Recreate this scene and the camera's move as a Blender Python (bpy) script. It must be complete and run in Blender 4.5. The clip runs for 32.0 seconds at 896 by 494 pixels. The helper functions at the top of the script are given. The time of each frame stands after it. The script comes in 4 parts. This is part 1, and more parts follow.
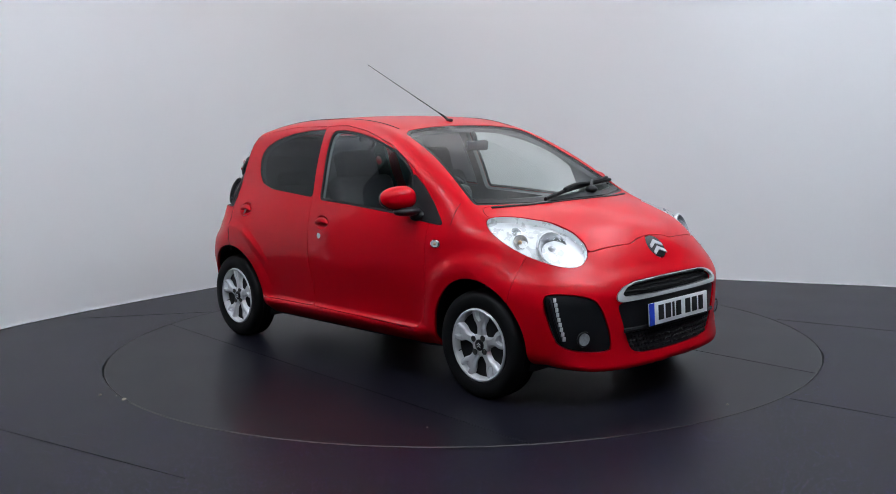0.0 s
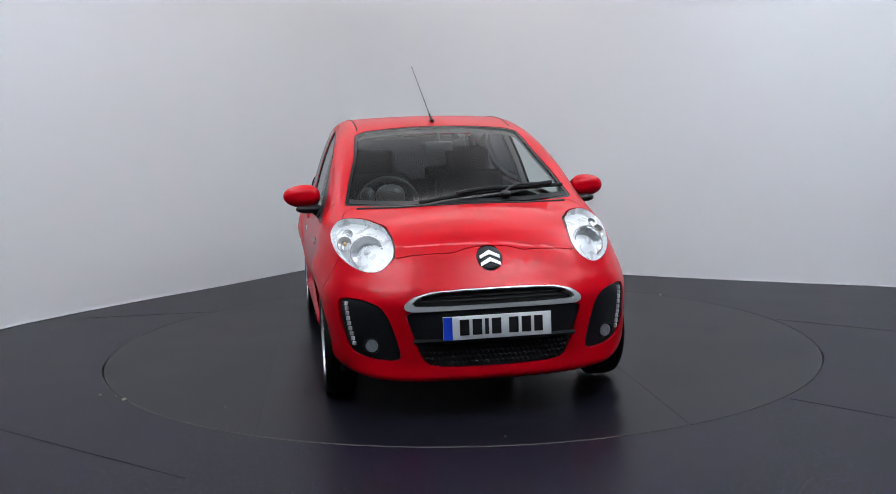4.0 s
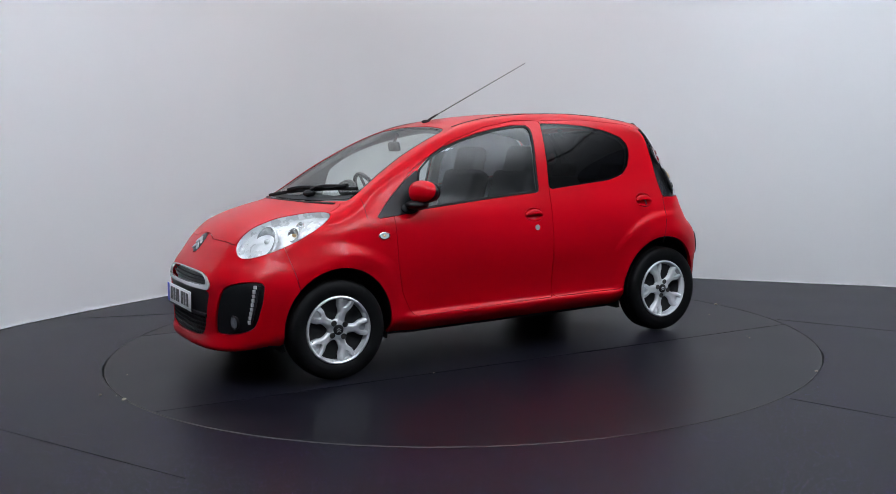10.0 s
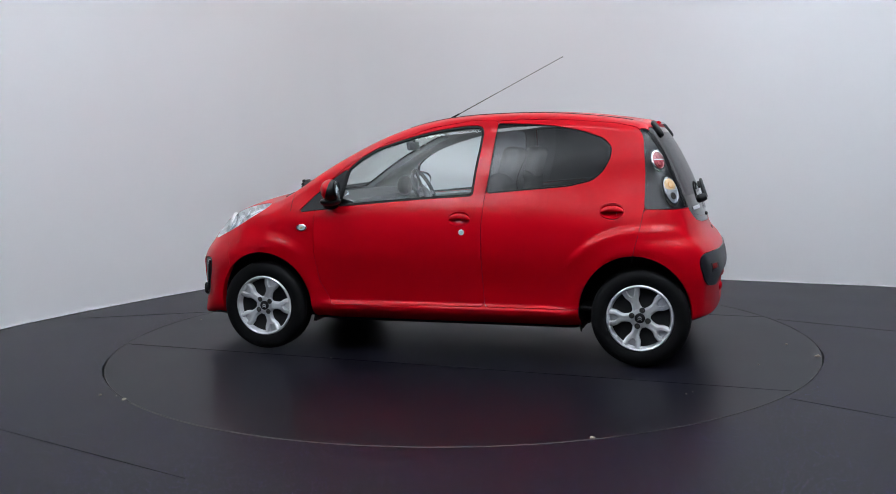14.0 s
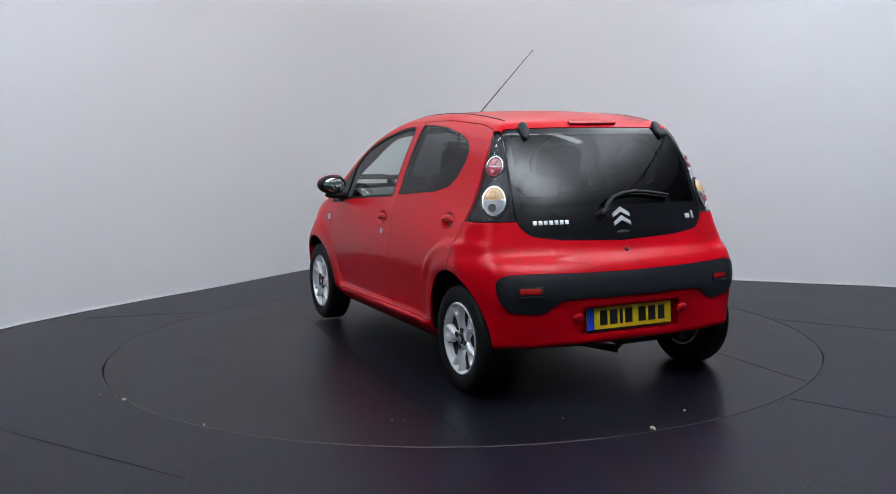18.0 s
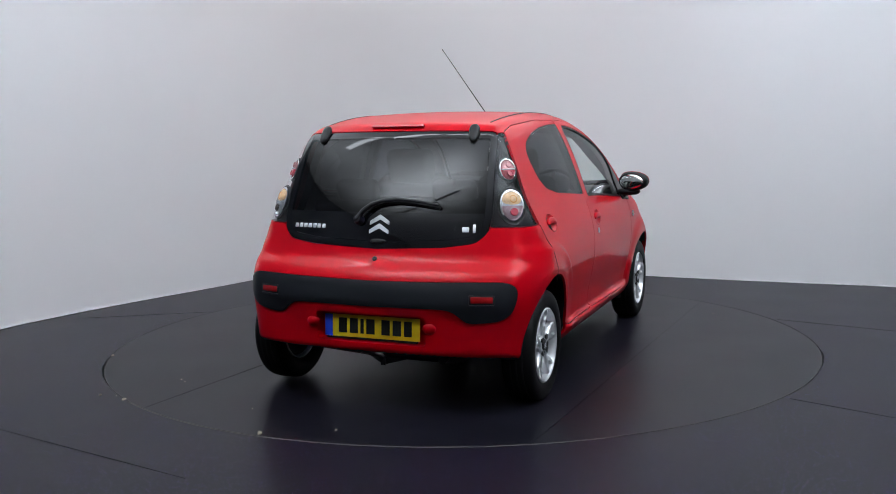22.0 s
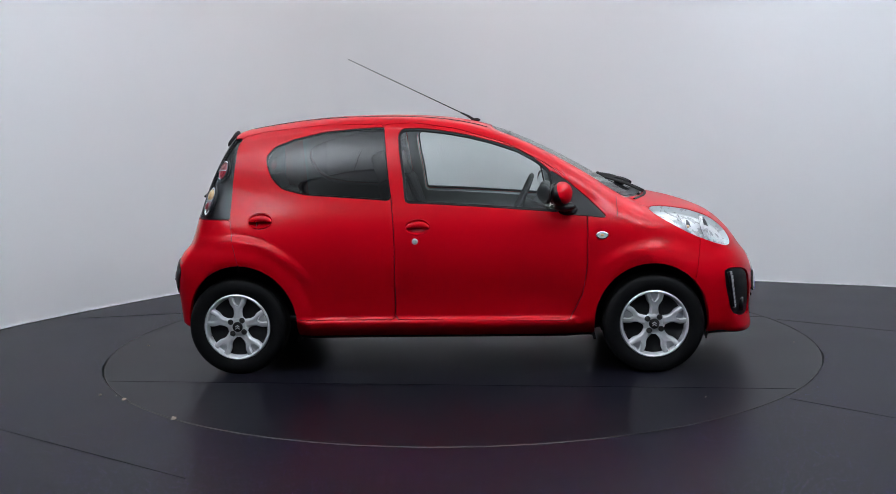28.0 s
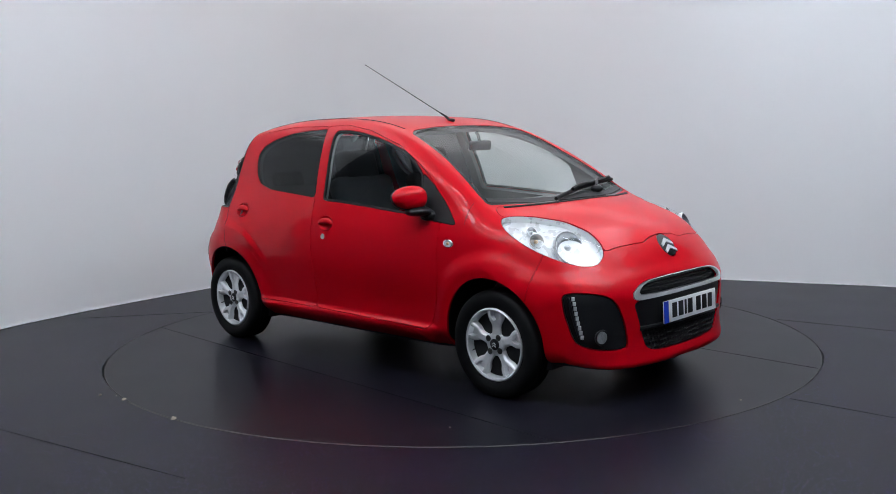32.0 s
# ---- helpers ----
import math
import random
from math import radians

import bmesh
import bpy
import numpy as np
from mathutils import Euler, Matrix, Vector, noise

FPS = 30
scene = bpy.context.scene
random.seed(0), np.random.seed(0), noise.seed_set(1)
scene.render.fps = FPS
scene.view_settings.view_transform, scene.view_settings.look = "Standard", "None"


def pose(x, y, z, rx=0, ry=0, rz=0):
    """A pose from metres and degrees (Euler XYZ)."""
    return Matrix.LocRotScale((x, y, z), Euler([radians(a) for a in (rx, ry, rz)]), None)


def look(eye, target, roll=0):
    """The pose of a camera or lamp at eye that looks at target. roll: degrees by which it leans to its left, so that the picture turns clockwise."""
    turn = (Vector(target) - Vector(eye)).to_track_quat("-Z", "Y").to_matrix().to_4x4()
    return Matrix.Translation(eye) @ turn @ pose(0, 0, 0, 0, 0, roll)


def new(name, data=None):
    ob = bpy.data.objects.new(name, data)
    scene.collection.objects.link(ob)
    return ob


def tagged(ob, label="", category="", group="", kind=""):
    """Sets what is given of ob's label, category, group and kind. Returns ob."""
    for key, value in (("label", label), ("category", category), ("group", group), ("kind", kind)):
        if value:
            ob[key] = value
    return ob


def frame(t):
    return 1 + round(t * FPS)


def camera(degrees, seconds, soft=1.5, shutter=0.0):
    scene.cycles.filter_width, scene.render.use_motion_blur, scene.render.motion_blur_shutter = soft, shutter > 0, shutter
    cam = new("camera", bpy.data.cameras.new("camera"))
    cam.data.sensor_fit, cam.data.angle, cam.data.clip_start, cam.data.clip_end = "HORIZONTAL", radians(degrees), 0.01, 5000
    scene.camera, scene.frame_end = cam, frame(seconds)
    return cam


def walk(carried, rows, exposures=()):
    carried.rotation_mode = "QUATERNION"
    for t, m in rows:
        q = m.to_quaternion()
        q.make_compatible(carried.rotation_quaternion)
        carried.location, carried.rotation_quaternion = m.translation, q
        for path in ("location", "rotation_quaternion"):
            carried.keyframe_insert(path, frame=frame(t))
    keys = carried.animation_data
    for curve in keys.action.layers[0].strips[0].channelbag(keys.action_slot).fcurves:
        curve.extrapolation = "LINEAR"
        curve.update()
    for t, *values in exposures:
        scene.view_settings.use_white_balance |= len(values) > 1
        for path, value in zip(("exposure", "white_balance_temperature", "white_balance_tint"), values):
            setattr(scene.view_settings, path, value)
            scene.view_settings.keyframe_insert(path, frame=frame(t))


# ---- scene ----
cam = camera(50.75, 32.0, soft=0.9)
EYE = (0.0, -6.143, 1.318)
YAW, PITCH, ROLL = radians(0.684), radians(-6.625), -1.209
AHEAD = Vector((-math.sin(YAW) * math.cos(PITCH), math.cos(YAW) * math.cos(PITCH), math.sin(PITCH)))
STAND = look(EYE, Vector(EYE) + AHEAD, ROLL)
walk(cam, [(0.0, STAND), (32.0, STAND)])

# ---- light ----
world = bpy.data.worlds.new("world")
scene.world = world
world.use_nodes = True
world.node_tree.nodes["Background"].inputs[0].default_value = (0.5, 0.53, 0.6, 1)
world.node_tree.nodes["Background"].inputs[1].default_value = 0.03
scene.view_settings.exposure = 0.0
CEILING = 3.6


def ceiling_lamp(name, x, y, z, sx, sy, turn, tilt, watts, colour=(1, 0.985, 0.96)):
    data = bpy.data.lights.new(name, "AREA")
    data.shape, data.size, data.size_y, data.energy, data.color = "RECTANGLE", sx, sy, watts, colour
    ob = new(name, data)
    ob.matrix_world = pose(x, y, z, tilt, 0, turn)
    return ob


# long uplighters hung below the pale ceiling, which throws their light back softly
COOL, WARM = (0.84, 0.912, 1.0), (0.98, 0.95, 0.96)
# the last one is an unseen fill, added to brighten the wall's middle
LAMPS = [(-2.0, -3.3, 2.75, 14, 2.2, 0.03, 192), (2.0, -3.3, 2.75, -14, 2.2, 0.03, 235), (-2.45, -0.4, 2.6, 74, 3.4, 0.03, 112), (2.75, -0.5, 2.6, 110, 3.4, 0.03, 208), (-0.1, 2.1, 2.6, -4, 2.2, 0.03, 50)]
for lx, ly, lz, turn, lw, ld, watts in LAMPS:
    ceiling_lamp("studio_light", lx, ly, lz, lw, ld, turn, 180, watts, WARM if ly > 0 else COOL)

# a row of small panels on the ceiling before the car, looking down
PANELS = [(x, -1.6 + 0.03 * x * x, 3.35, -4 * x) for x in (-2.0, -1.2, -0.4, 0.4, 1.2, 2.0)]
PANEL_TILT = 0
for lx, ly, lz, turn in PANELS:
    ceiling_lamp("panel_light", lx, ly, lz, 0.72, 0.12, turn, PANEL_TILT, 2.8, COOL)

# ---- materials ----


def nodes_of(name):
    m = bpy.data.materials.new(name)
    m.use_nodes = True
    return m, m.node_tree, m.node_tree.nodes["Principled BSDF"]


def shade(name, colour, rough=0.5, metal=0.0, coat=0.0, vary=0.12, scale=9.0, bump=0.0, bump_scale=300.0, rough_vary=0.06, emit=0.0, fine=0.0, fine_scale=220.0, spec=0.5, coat_rough=0.035):
    """A painted, moulded or metal surface with cloudy and fine variation and a little relief."""
    m, tree, b = nodes_of(name)
    link, nd = tree.links.new, tree.nodes.new
    at = nd("ShaderNodeTexCoord")
    cloud = nd("ShaderNodeTexNoise")
    cloud.inputs["Scale"].default_value, cloud.inputs["Detail"].default_value = scale, 5
    link(at.outputs["Object"], cloud.inputs["Vector"])
    mix = nd("ShaderNodeMix")
    mix.data_type = "RGBA"
    mix.inputs["A"].default_value = (*[c * (1 - vary) for c in colour], 1)
    mix.inputs["B"].default_value = (*[min(1, c * (1 + vary)) for c in colour], 1)
    link(cloud.outputs["Fac"], mix.inputs["Factor"])
    last = mix.outputs["Result"]
    if fine:
        grain = nd("ShaderNodeTexNoise")
        grain.inputs["Scale"].default_value, grain.inputs["Detail"].default_value = fine_scale, 2
        link(at.outputs["Object"], grain.inputs["Vector"])
        g = nd("ShaderNodeMix")
        g.data_type, g.blend_type = "RGBA", "OVERLAY"
        g.inputs["Factor"].default_value = fine
        link(last, g.inputs["A"])
        link(grain.outputs["Fac"], g.inputs["B"])
        last = g.outputs["Result"]
    link(last, b.inputs["Base Color"])
    r = nd("ShaderNodeMapRange")
    r.inputs["To Min"].default_value, r.inputs["To Max"].default_value = max(0, rough - rough_vary), min(1, rough + rough_vary)
    link(cloud.outputs["Fac"], r.inputs["Value"])
    link(r.outputs["Result"], b.inputs["Roughness"])
    b.inputs["Metallic"].default_value = metal
    b.inputs["Coat Weight"].default_value, b.inputs["Coat Roughness"].default_value = coat, coat_rough
    b.inputs["Specular IOR Level"].default_value = spec
    if bump:
        n = nd("ShaderNodeTexNoise")
        n.inputs["Scale"].default_value, n.inputs["Detail"].default_value = bump_scale, 3
        link(at.outputs["Object"], n.inputs["Vector"])
        bp = nd("ShaderNodeBump")
        bp.inputs["Strength"].default_value, bp.inputs["Distance"].default_value = bump, 0.002
        link(n.outputs["Fac"], bp.inputs["Height"])
        link(bp.outputs["Normal"], b.inputs["Normal"])
    if emit:
        b.inputs["Emission Color"].default_value = (*colour, 1)
        b.inputs["Emission Strength"].default_value = emit
    return m


def pane(name, tint, gloss=0.02, rough=0.0, grazing=0.6):
    """Thin glass: what is behind it, tinted, under a clear reflection that grows towards the edge."""
    m = bpy.data.materials.new(name)
    m.use_nodes = True
    tree = m.node_tree
    tree.nodes.clear()
    nd, link = tree.nodes.new, tree.links.new
    out, mix, edge, tr, gl = (nd("ShaderNode" + k) for k in ("OutputMaterial", "MixShader", "LayerWeight", "BsdfTransparent", "BsdfGlossy"))
    edge.inputs["Blend"].default_value = 0.5
    power, ramp = nd("ShaderNodeMath"), nd("ShaderNodeMapRange")
    power.operation, power.inputs[1].default_value = "POWER", 5.0
    ramp.inputs["To Min"].default_value, ramp.inputs["To Max"].default_value = gloss, grazing
    link(edge.outputs["Facing"], power.inputs[0])
    link(power.outputs[0], ramp.inputs["Value"])
    tr.inputs["Color"].default_value = (*tint, 1)
    gl.inputs["Roughness"].default_value = rough
    gl.inputs["Color"].default_value = (1, 1, 1, 1)
    link(ramp.outputs["Result"], mix.inputs[0])
    link(tr.outputs[0], mix.inputs[1])
    link(gl.outputs[0], mix.inputs[2])
    link(mix.outputs[0], out.inputs[0])
    return m


PAINT = shade("red_paint", (0.55, 0.0008, 0.0085), 0.40, 0.08, 0.40, 0.05, 3, 0.0, 500, 0.03, spec=0.04, coat_rough=0.032)
BLACK = shade("black_plastic", (0.009, 0.0095, 0.011), 0.42, bump=0.15, bump_scale=900, spec=0.3)
TRIM = shade("grey_black_moulding", (0.012, 0.0138, 0.0175), 0.40, bump=0.1, bump_scale=900, spec=0.35)
RUBBER = shade("black_rubber", (0.009, 0.009, 0.010), 0.6, bump=0.1, bump_scale=200, spec=0.25)
TYRE = shade("tyre_rubber", (0.0055, 0.0055, 0.006), 0.55, vary=0.3, scale=14, bump=0.25, bump_scale=160, spec=0.16)
ALLOY = shade("silver_alloy", (0.91, 0.92, 0.94), 0.24, 0.42, 0.3, 0.06, 20, 0.02, 600)
DARK_METAL = shade("dark_brake_metal", (0.07, 0.066, 0.062), 0.5, 0.8, vary=0.35, scale=40)
CHROME = shade("chrome", (0.85, 0.86, 0.88), 0.07, 1.0, vary=0.02)
SILVER = shade("silver_badge", (0.80, 0.81, 0.83), 0.25, 0.35, vary=0.03)
LAMP_SILVER = shade("lamp_housing_silver", (0.76, 0.77, 0.78), 0.28, 0.25, vary=0.05, scale=20)
REFLECTOR = shade("lamp_reflector", (0.78, 0.79, 0.81), 0.12, 0.7, vary=0.04, bump=0.12, bump_scale=80)
SATIN = shade("bright_grille_trim", (0.93, 0.94, 0.95), 0.12, 0.5, vary=0.02)
LENS_CLEAR = shade("clear_ribbed_lens", (0.55, 0.57, 0.60), 0.2, 0.3, coat=0.5, vary=0.15, scale=60, bump=0.5, bump_scale=90)
LENS_RED = shade("dull_red_lens", (0.40, 0.03, 0.05), 0.2, coat=0.4, vary=0.25, scale=60, bump=0.4, bump_scale=90)
LENS_MILK = shade("pale_pink_lens", (0.45, 0.31, 0.33), 0.2, 0.3, coat=0.5, vary=0.15, scale=60, bump=0.5, bump_scale=90)
LENS_PINK = shade("pale_red_lens", (0.42, 0.16, 0.17), 0.2, 0.2, coat=0.4, vary=0.25, scale=60, bump=0.4, bump_scale=90)
LAMP_SMOKE = shade("smoked_lamp_housing", (0.020, 0.021, 0.024), 0.35, 0.0, vary=0.1, spec=0.2)
AMBER = shade("amber_plastic", (0.72, 0.48, 0.26), 0.2, coat=0.5, vary=0.3, scale=60, bump=0.4, bump_scale=90)
AMBER_DEEP = shade("deep_amber_bulb", (0.62, 0.30, 0.09), 0.2, coat=0.4, vary=0.2)
LAMP_RED = shade("red_lamp_plastic", (0.55, 0.02, 0.03), 0.15, coat=0.6, vary=0.1)
LAMP_RED_DARK = shade("dark_red_reflector", (0.34, 0.008, 0.010), 0.25, vary=0.1)
LAMP_WHITE = shade("clear_lamp_plastic", (0.78, 0.79, 0.80), 0.15, 0.2, coat=0.6, vary=0.06)
FOG_LENS = shade("grey_fog_lens", (0.45, 0.46, 0.48), 0.15, 0.4, coat=0.5, vary=0.4, scale=60, bump=0.6, bump_scale=90)
PLATE_WHITE = shade("white_reflective_plate", (0.92, 0.925, 0.935), 0.35, vary=0.03)
PLATE_YELLOW = shade("yellow_reflective_plate", (0.92, 0.70, 0.018), 0.35, vary=0.03)
PLATE_BLUE = shade("blue_plate_band", (0.01, 0.05, 0.55), 0.35, vary=0.04)
INK = shade("black_plate_ink", (0.008, 0.008, 0.009), 0.4)
GLASS_COVER = pane("clear_lamp_cover", (0.97, 0.975, 0.98), 0.025, grazing=0.25)
GLASS = pane("clear_green_glass", (0.87, 0.925, 0.92), 0.045)
GLASS_FRONT = pane("windscreen_glass", (0.82, 0.87, 0.84), 0.022)
GLASS_DARK = pane("privacy_glass", (0.09, 0.096, 0.105), 0.032)
HATCH_GLASS = pane("dark_tailgate_glass", (0.05, 0.053, 0.06), 0.033, 0.035)
HATCH_BLACK = shade("black_enamelled_glass", (0.006, 0.0065, 0.008), 0.06, rough_vary=0.01, spec=0.5)
FRIT = shade("black_glass_border", (0.006, 0.006, 0.007), 0.12, spec=0.25)
CLOTH = shade("dark_seat_cloth", (0.011, 0.0115, 0.014), 0.9, vary=0.2, scale=30, bump=0.4, bump_scale=500)
DASH = shade("grey_dashboard_plastic", (0.050, 0.052, 0.058), 0.55, bump=0.2, bump_scale=700)
LINING = shade("grey_cabin_lining", (0.30, 0.305, 0.305), 0.8, bump=0.2, bump_scale=500)
MIRROR = shade("mirror_glass", (0.9, 0.92, 0.93), 0.02, 1.0, vary=0.0)
CABIN_BLACK = shade("black_cabin_plastic", (0.02, 0.021, 0.023), 0.5)

# ---- mesh helpers ----


def part(name, bm, material, parent=None, label="", smooth=35):
    """One mesh object from a bmesh, under a thing or a part."""
    me = bpy.data.meshes.new(name)
    bm.to_mesh(me)
    bm.free()
    me.materials.append(material)
    for f in me.polygons:
        f.use_smooth = True
    me.set_sharp_from_angle(angle=radians(smooth))
    ob = new(name, me)
    if parent:
        ob.parent = parent
    if label:
        ob["label"] = label
    return ob


def thing(name, label, category, group="", kind=""):
    return tagged(new(name), label, category, group, kind)


def rbox(w, d, h, bevel=0.01, m=None, seg=2, bm=None):
    bm = bm or bmesh.new()
    got = bmesh.ops.create_cube(bm, size=1, matrix=Matrix.Diagonal((w, d, h, 1)))["verts"]
    if bevel:
        edges = list({e for v in got for e in v.link_edges})
        r = bmesh.ops.bevel(bm, geom=edges, offset=bevel, segments=seg, affect="EDGES", profile=0.5)
        got = list({v for v in got if v.is_valid} | set(r["verts"]))
    if m:
        bmesh.ops.transform(bm, matrix=m, verts=got)
    return bm


def lathe(profile, n=48, m=None, bm=None, closed=False, caps=True):
    """Turns (radius, along) pairs about the y axis."""
    bm = bm or bmesh.new()
    rings = []
    for r, h in profile:
        rings.append([bm.verts.new((r * math.cos(2 * math.pi * i / n), h, r * math.sin(2 * math.pi * i / n))) for i in range(n)])
    pairs = list(zip(rings, rings[1:])) + ([(rings[-1], rings[0])] if closed else [])
    for a, b in pairs:
        for i in range(n):
            bm.faces.new((a[i], a[(i + 1) % n], b[(i + 1) % n], b[i]))
    if caps and not closed:
        for ring in (rings[0], rings[-1]):
            if len(ring) and (Vector(ring[0].co) - Vector(ring[n // 2].co)).length > 1e-4:
                bm.faces.new(ring)
    if m:
        bmesh.ops.transform(bm, matrix=m, verts=[v for ring in rings for v in ring])
    bmesh.ops.recalc_face_normals(bm, faces=bm.faces[:])
    return bm


def blob(sx, sy, sz, m=None, bm=None, u=24, v=14, power=1.0):
    """A rounded solid; a power below one squares it off."""
    bm = bm or bmesh.new()
    got = bmesh.ops.create_uvsphere(bm, u_segments=u, v_segments=v, radius=1)["verts"]
    for w in got:
        w.co = Vector([math.copysign(abs(c)**power, c) * s for c, s in zip(w.co, (sx, sy, sz))])
    if m:
        bmesh.ops.transform(bm, matrix=m, verts=got)
    return bm


def tube(path, r0, r1=None, n=10, bm=None):
    bm = bm or bmesh.new()
    r1 = r0 if r1 is None else r1
    pts = [Vector(p) for p in path]
    rings = []
    for i, p in enumerate(pts):
        d = (pts[min(i + 1, len(pts) - 1)] - pts[max(i - 1, 0)]).normalized()
        a = d.orthogonal().normalized() if i == 0 else (a - d * a.dot(d)).normalized()
        b = d.cross(a)
        r = r0 + (r1 - r0) * i / (len(pts) - 1)
        rings.append([bm.verts.new(p + (a * math.cos(2 * math.pi * k / n) + b * math.sin(2 * math.pi * k / n)) * r) for k in range(n)])
    for p, q in zip(rings, rings[1:]):
        for k in range(n):
            bm.faces.new((p[k], p[(k + 1) % n], q[(k + 1) % n], q[k]))
    bm.faces.new(rings[0][::-1])
    bm.faces.new(rings[-1])
    return bm


def prism(poly, y0, y1, inset=0.0, bm=None, m=None):
    """A flat outline in x and z, thickened along y, its outer face drawn in by a bevel."""
    bm = bm or bmesh.new()
    n = len(poly)
    cx, cz = sum(p[0] for p in poly) / n, sum(p[1] for p in poly) / n
    back = [bm.verts.new((x, y0, z)) for x, z in poly]
    mid = [bm.verts.new((x, y1 - inset, z)) for x, z in poly]

    def drawn(x, z):
        d = math.hypot(x - cx, z - cz) or 1
        k = max(0.2, 1 - inset / d)
        return cx + (x - cx) * k, cz + (z - cz) * k
    front = [bm.verts.new((drawn(x, z)[0], y1, drawn(x, z)[1])) for x, z in poly]
    for a, b in ((back, mid), (mid, front)):
        for i in range(n):
            bm.faces.new((a[i], a[(i + 1) % n], b[(i + 1) % n], b[i]))
    bm.faces.new(front)
    bm.faces.new(back[::-1])
    if m:
        bmesh.ops.transform(bm, matrix=m, verts=back + mid + front)
    bmesh.ops.recalc_face_normals(bm, faces=bm.faces[:])
    return bm


def rounded(points, r=0.03):
    """A closed outline with its corners rounded off, no further than r from each."""
    pts, out = [Vector(p) for p in points], []
    n = len(pts)
    for i, p in enumerate(pts):
        a, b = pts[i - 1] - p, pts[(i + 1) % n] - p
        q0, q1 = p + a.normalized() * min(r, 0.45 * a.length), p + b.normalized() * min(r, 0.45 * b.length)
        for t in (0, 0.25, 0.5, 0.75, 1):
            out.append(q0 * (1 - t)**2 + p * 2 * t * (1 - t) + q1 * t * t)
    return [tuple(p) for p in out]


# ---- room ----


def wall_material():
    return shade("white_painted_wall", (0.84, 0.842, 0.85), 0.65, vary=0.03, scale=0.7, bump=0.04, bump_scale=120, spec=0.3)


WALL = wall_material()
# the dark colour stands in for missing light at the studio's unseen end
UNLIT_WALL = shade("unlit_wall_shade", (0.055, 0.059, 0.072), 0.7, scale=0.8)


def floor_material(name, base, fleck, spec):
    """Dark studio vinyl, scuffed, with small pale and violet flecks."""
    m, tree, b = nodes_of(name)
    link, nd = tree.links.new, tree.nodes.new
    at = nd("ShaderNodeTexCoord")
    wear = nd("ShaderNodeTexNoise")
    wear.inputs["Scale"].default_value, wear.inputs["Detail"].default_value = 1.7, 6
    link(at.outputs["Object"], wear.inputs["Vector"])
    mix = nd("ShaderNodeMix")
    mix.data_type = "RGBA"
    mix.inputs["A"].default_value = (*[c * 0.75 for c in base], 1)
    mix.inputs["B"].default_value = (*[c * 1.3 for c in base], 1)
    link(wear.outputs["Fac"], mix.inputs["Factor"])
    last = mix.outputs["Result"]
    for size, limit, tint in () if not fleck else ((84, 0.040, (0.16, 0.135, 0.46)), (110, 0.040, (0.26, 0.25, 0.33)), (68, 0.034, (0.18, 0.075, 0.18))):
        spots = nd("ShaderNodeTexVoronoi")
        spots.inputs["Scale"].default_value = size
        link(at.outputs["Object"], spots.inputs["Vector"])
        pick = nd("ShaderNodeMath")
        pick.operation = "LESS_THAN"
        pick.inputs[1].default_value = limit * 4 * fleck
        link(spots.outputs["Distance"], pick.inputs[0])
        keep = nd("ShaderNodeSeparateColor")
        link(spots.outputs["Color"], keep.inputs[0])
        some = nd("ShaderNodeMath")
        some.operation = "GREATER_THAN"
        some.inputs[1].default_value = 0.55
        link(keep.outputs[0], some.inputs[0])
        both = nd("ShaderNodeMath")
        both.operation = "MULTIPLY"
        link(pick.outputs[0], both.inputs[0])
        link(some.outputs[0], both.inputs[1])
        add = nd("ShaderNodeMix")
        add.data_type = "RGBA"
        add.inputs["B"].default_value = (*tint, 1)
        link(both.outputs[0], add.inputs["Factor"])
        link(last, add.inputs["A"])
        last = add.outputs["Result"]
    link(last, b.inputs["Base Color"])
    b.inputs["Specular IOR Level"].default_value = spec
    r = nd("ShaderNodeMapRange")
    r.inputs["To Min"].default_value, r.inputs["To Max"].default_value = 0.285, 0.36
    link(wear.outputs["Fac"], r.inputs["Value"])
    link(r.outputs["Result"], b.inputs["Roughness"])
    grain = nd("ShaderNodeTexNoise")
    grain.inputs["Scale"].default_value = 260
    link(at.outputs["Object"], grain.inputs["Vector"])
    bp = nd("ShaderNodeBump")
    bp.inputs["Strength"].default_value, bp.inputs["Distance"].default_value = 0.06, 0.002
    link(grain.outputs["Fac"], bp.inputs["Height"])
    link(bp.outputs["Normal"], b.inputs["Normal"])
    return m


VINYL = floor_material("dark_speckled_vinyl", (0.0048, 0.0045, 0.0082), 1.0, 0.082)
VINYL_DISC = floor_material("dark_turntable_vinyl", (0.0062, 0.0059, 0.0096), 0, 0.105)
SEAM = shade("dark_floor_joint", (0.004, 0.004, 0.006), 0.36, spec=0.075)
RIM_STEEL = shade("worn_steel_edge", (0.06, 0.057, 0.055), 0.5, 0.4, vary=0.5, scale=8)
PIT = shade("dark_pit", (0.008, 0.008, 0.009), 0.8)
CEIL = shade("grey_ceiling", (0.6, 0.605, 0.61), 0.85, scale=1.0)
TABLE_R = 2.222
EDGING = shade("pale_edging", (0.16, 0.147, 0.125), 0.5, vary=0.5, scale=12)
BEAD = shade("white_bead", (0.86, 0.86, 0.87), 0.4)

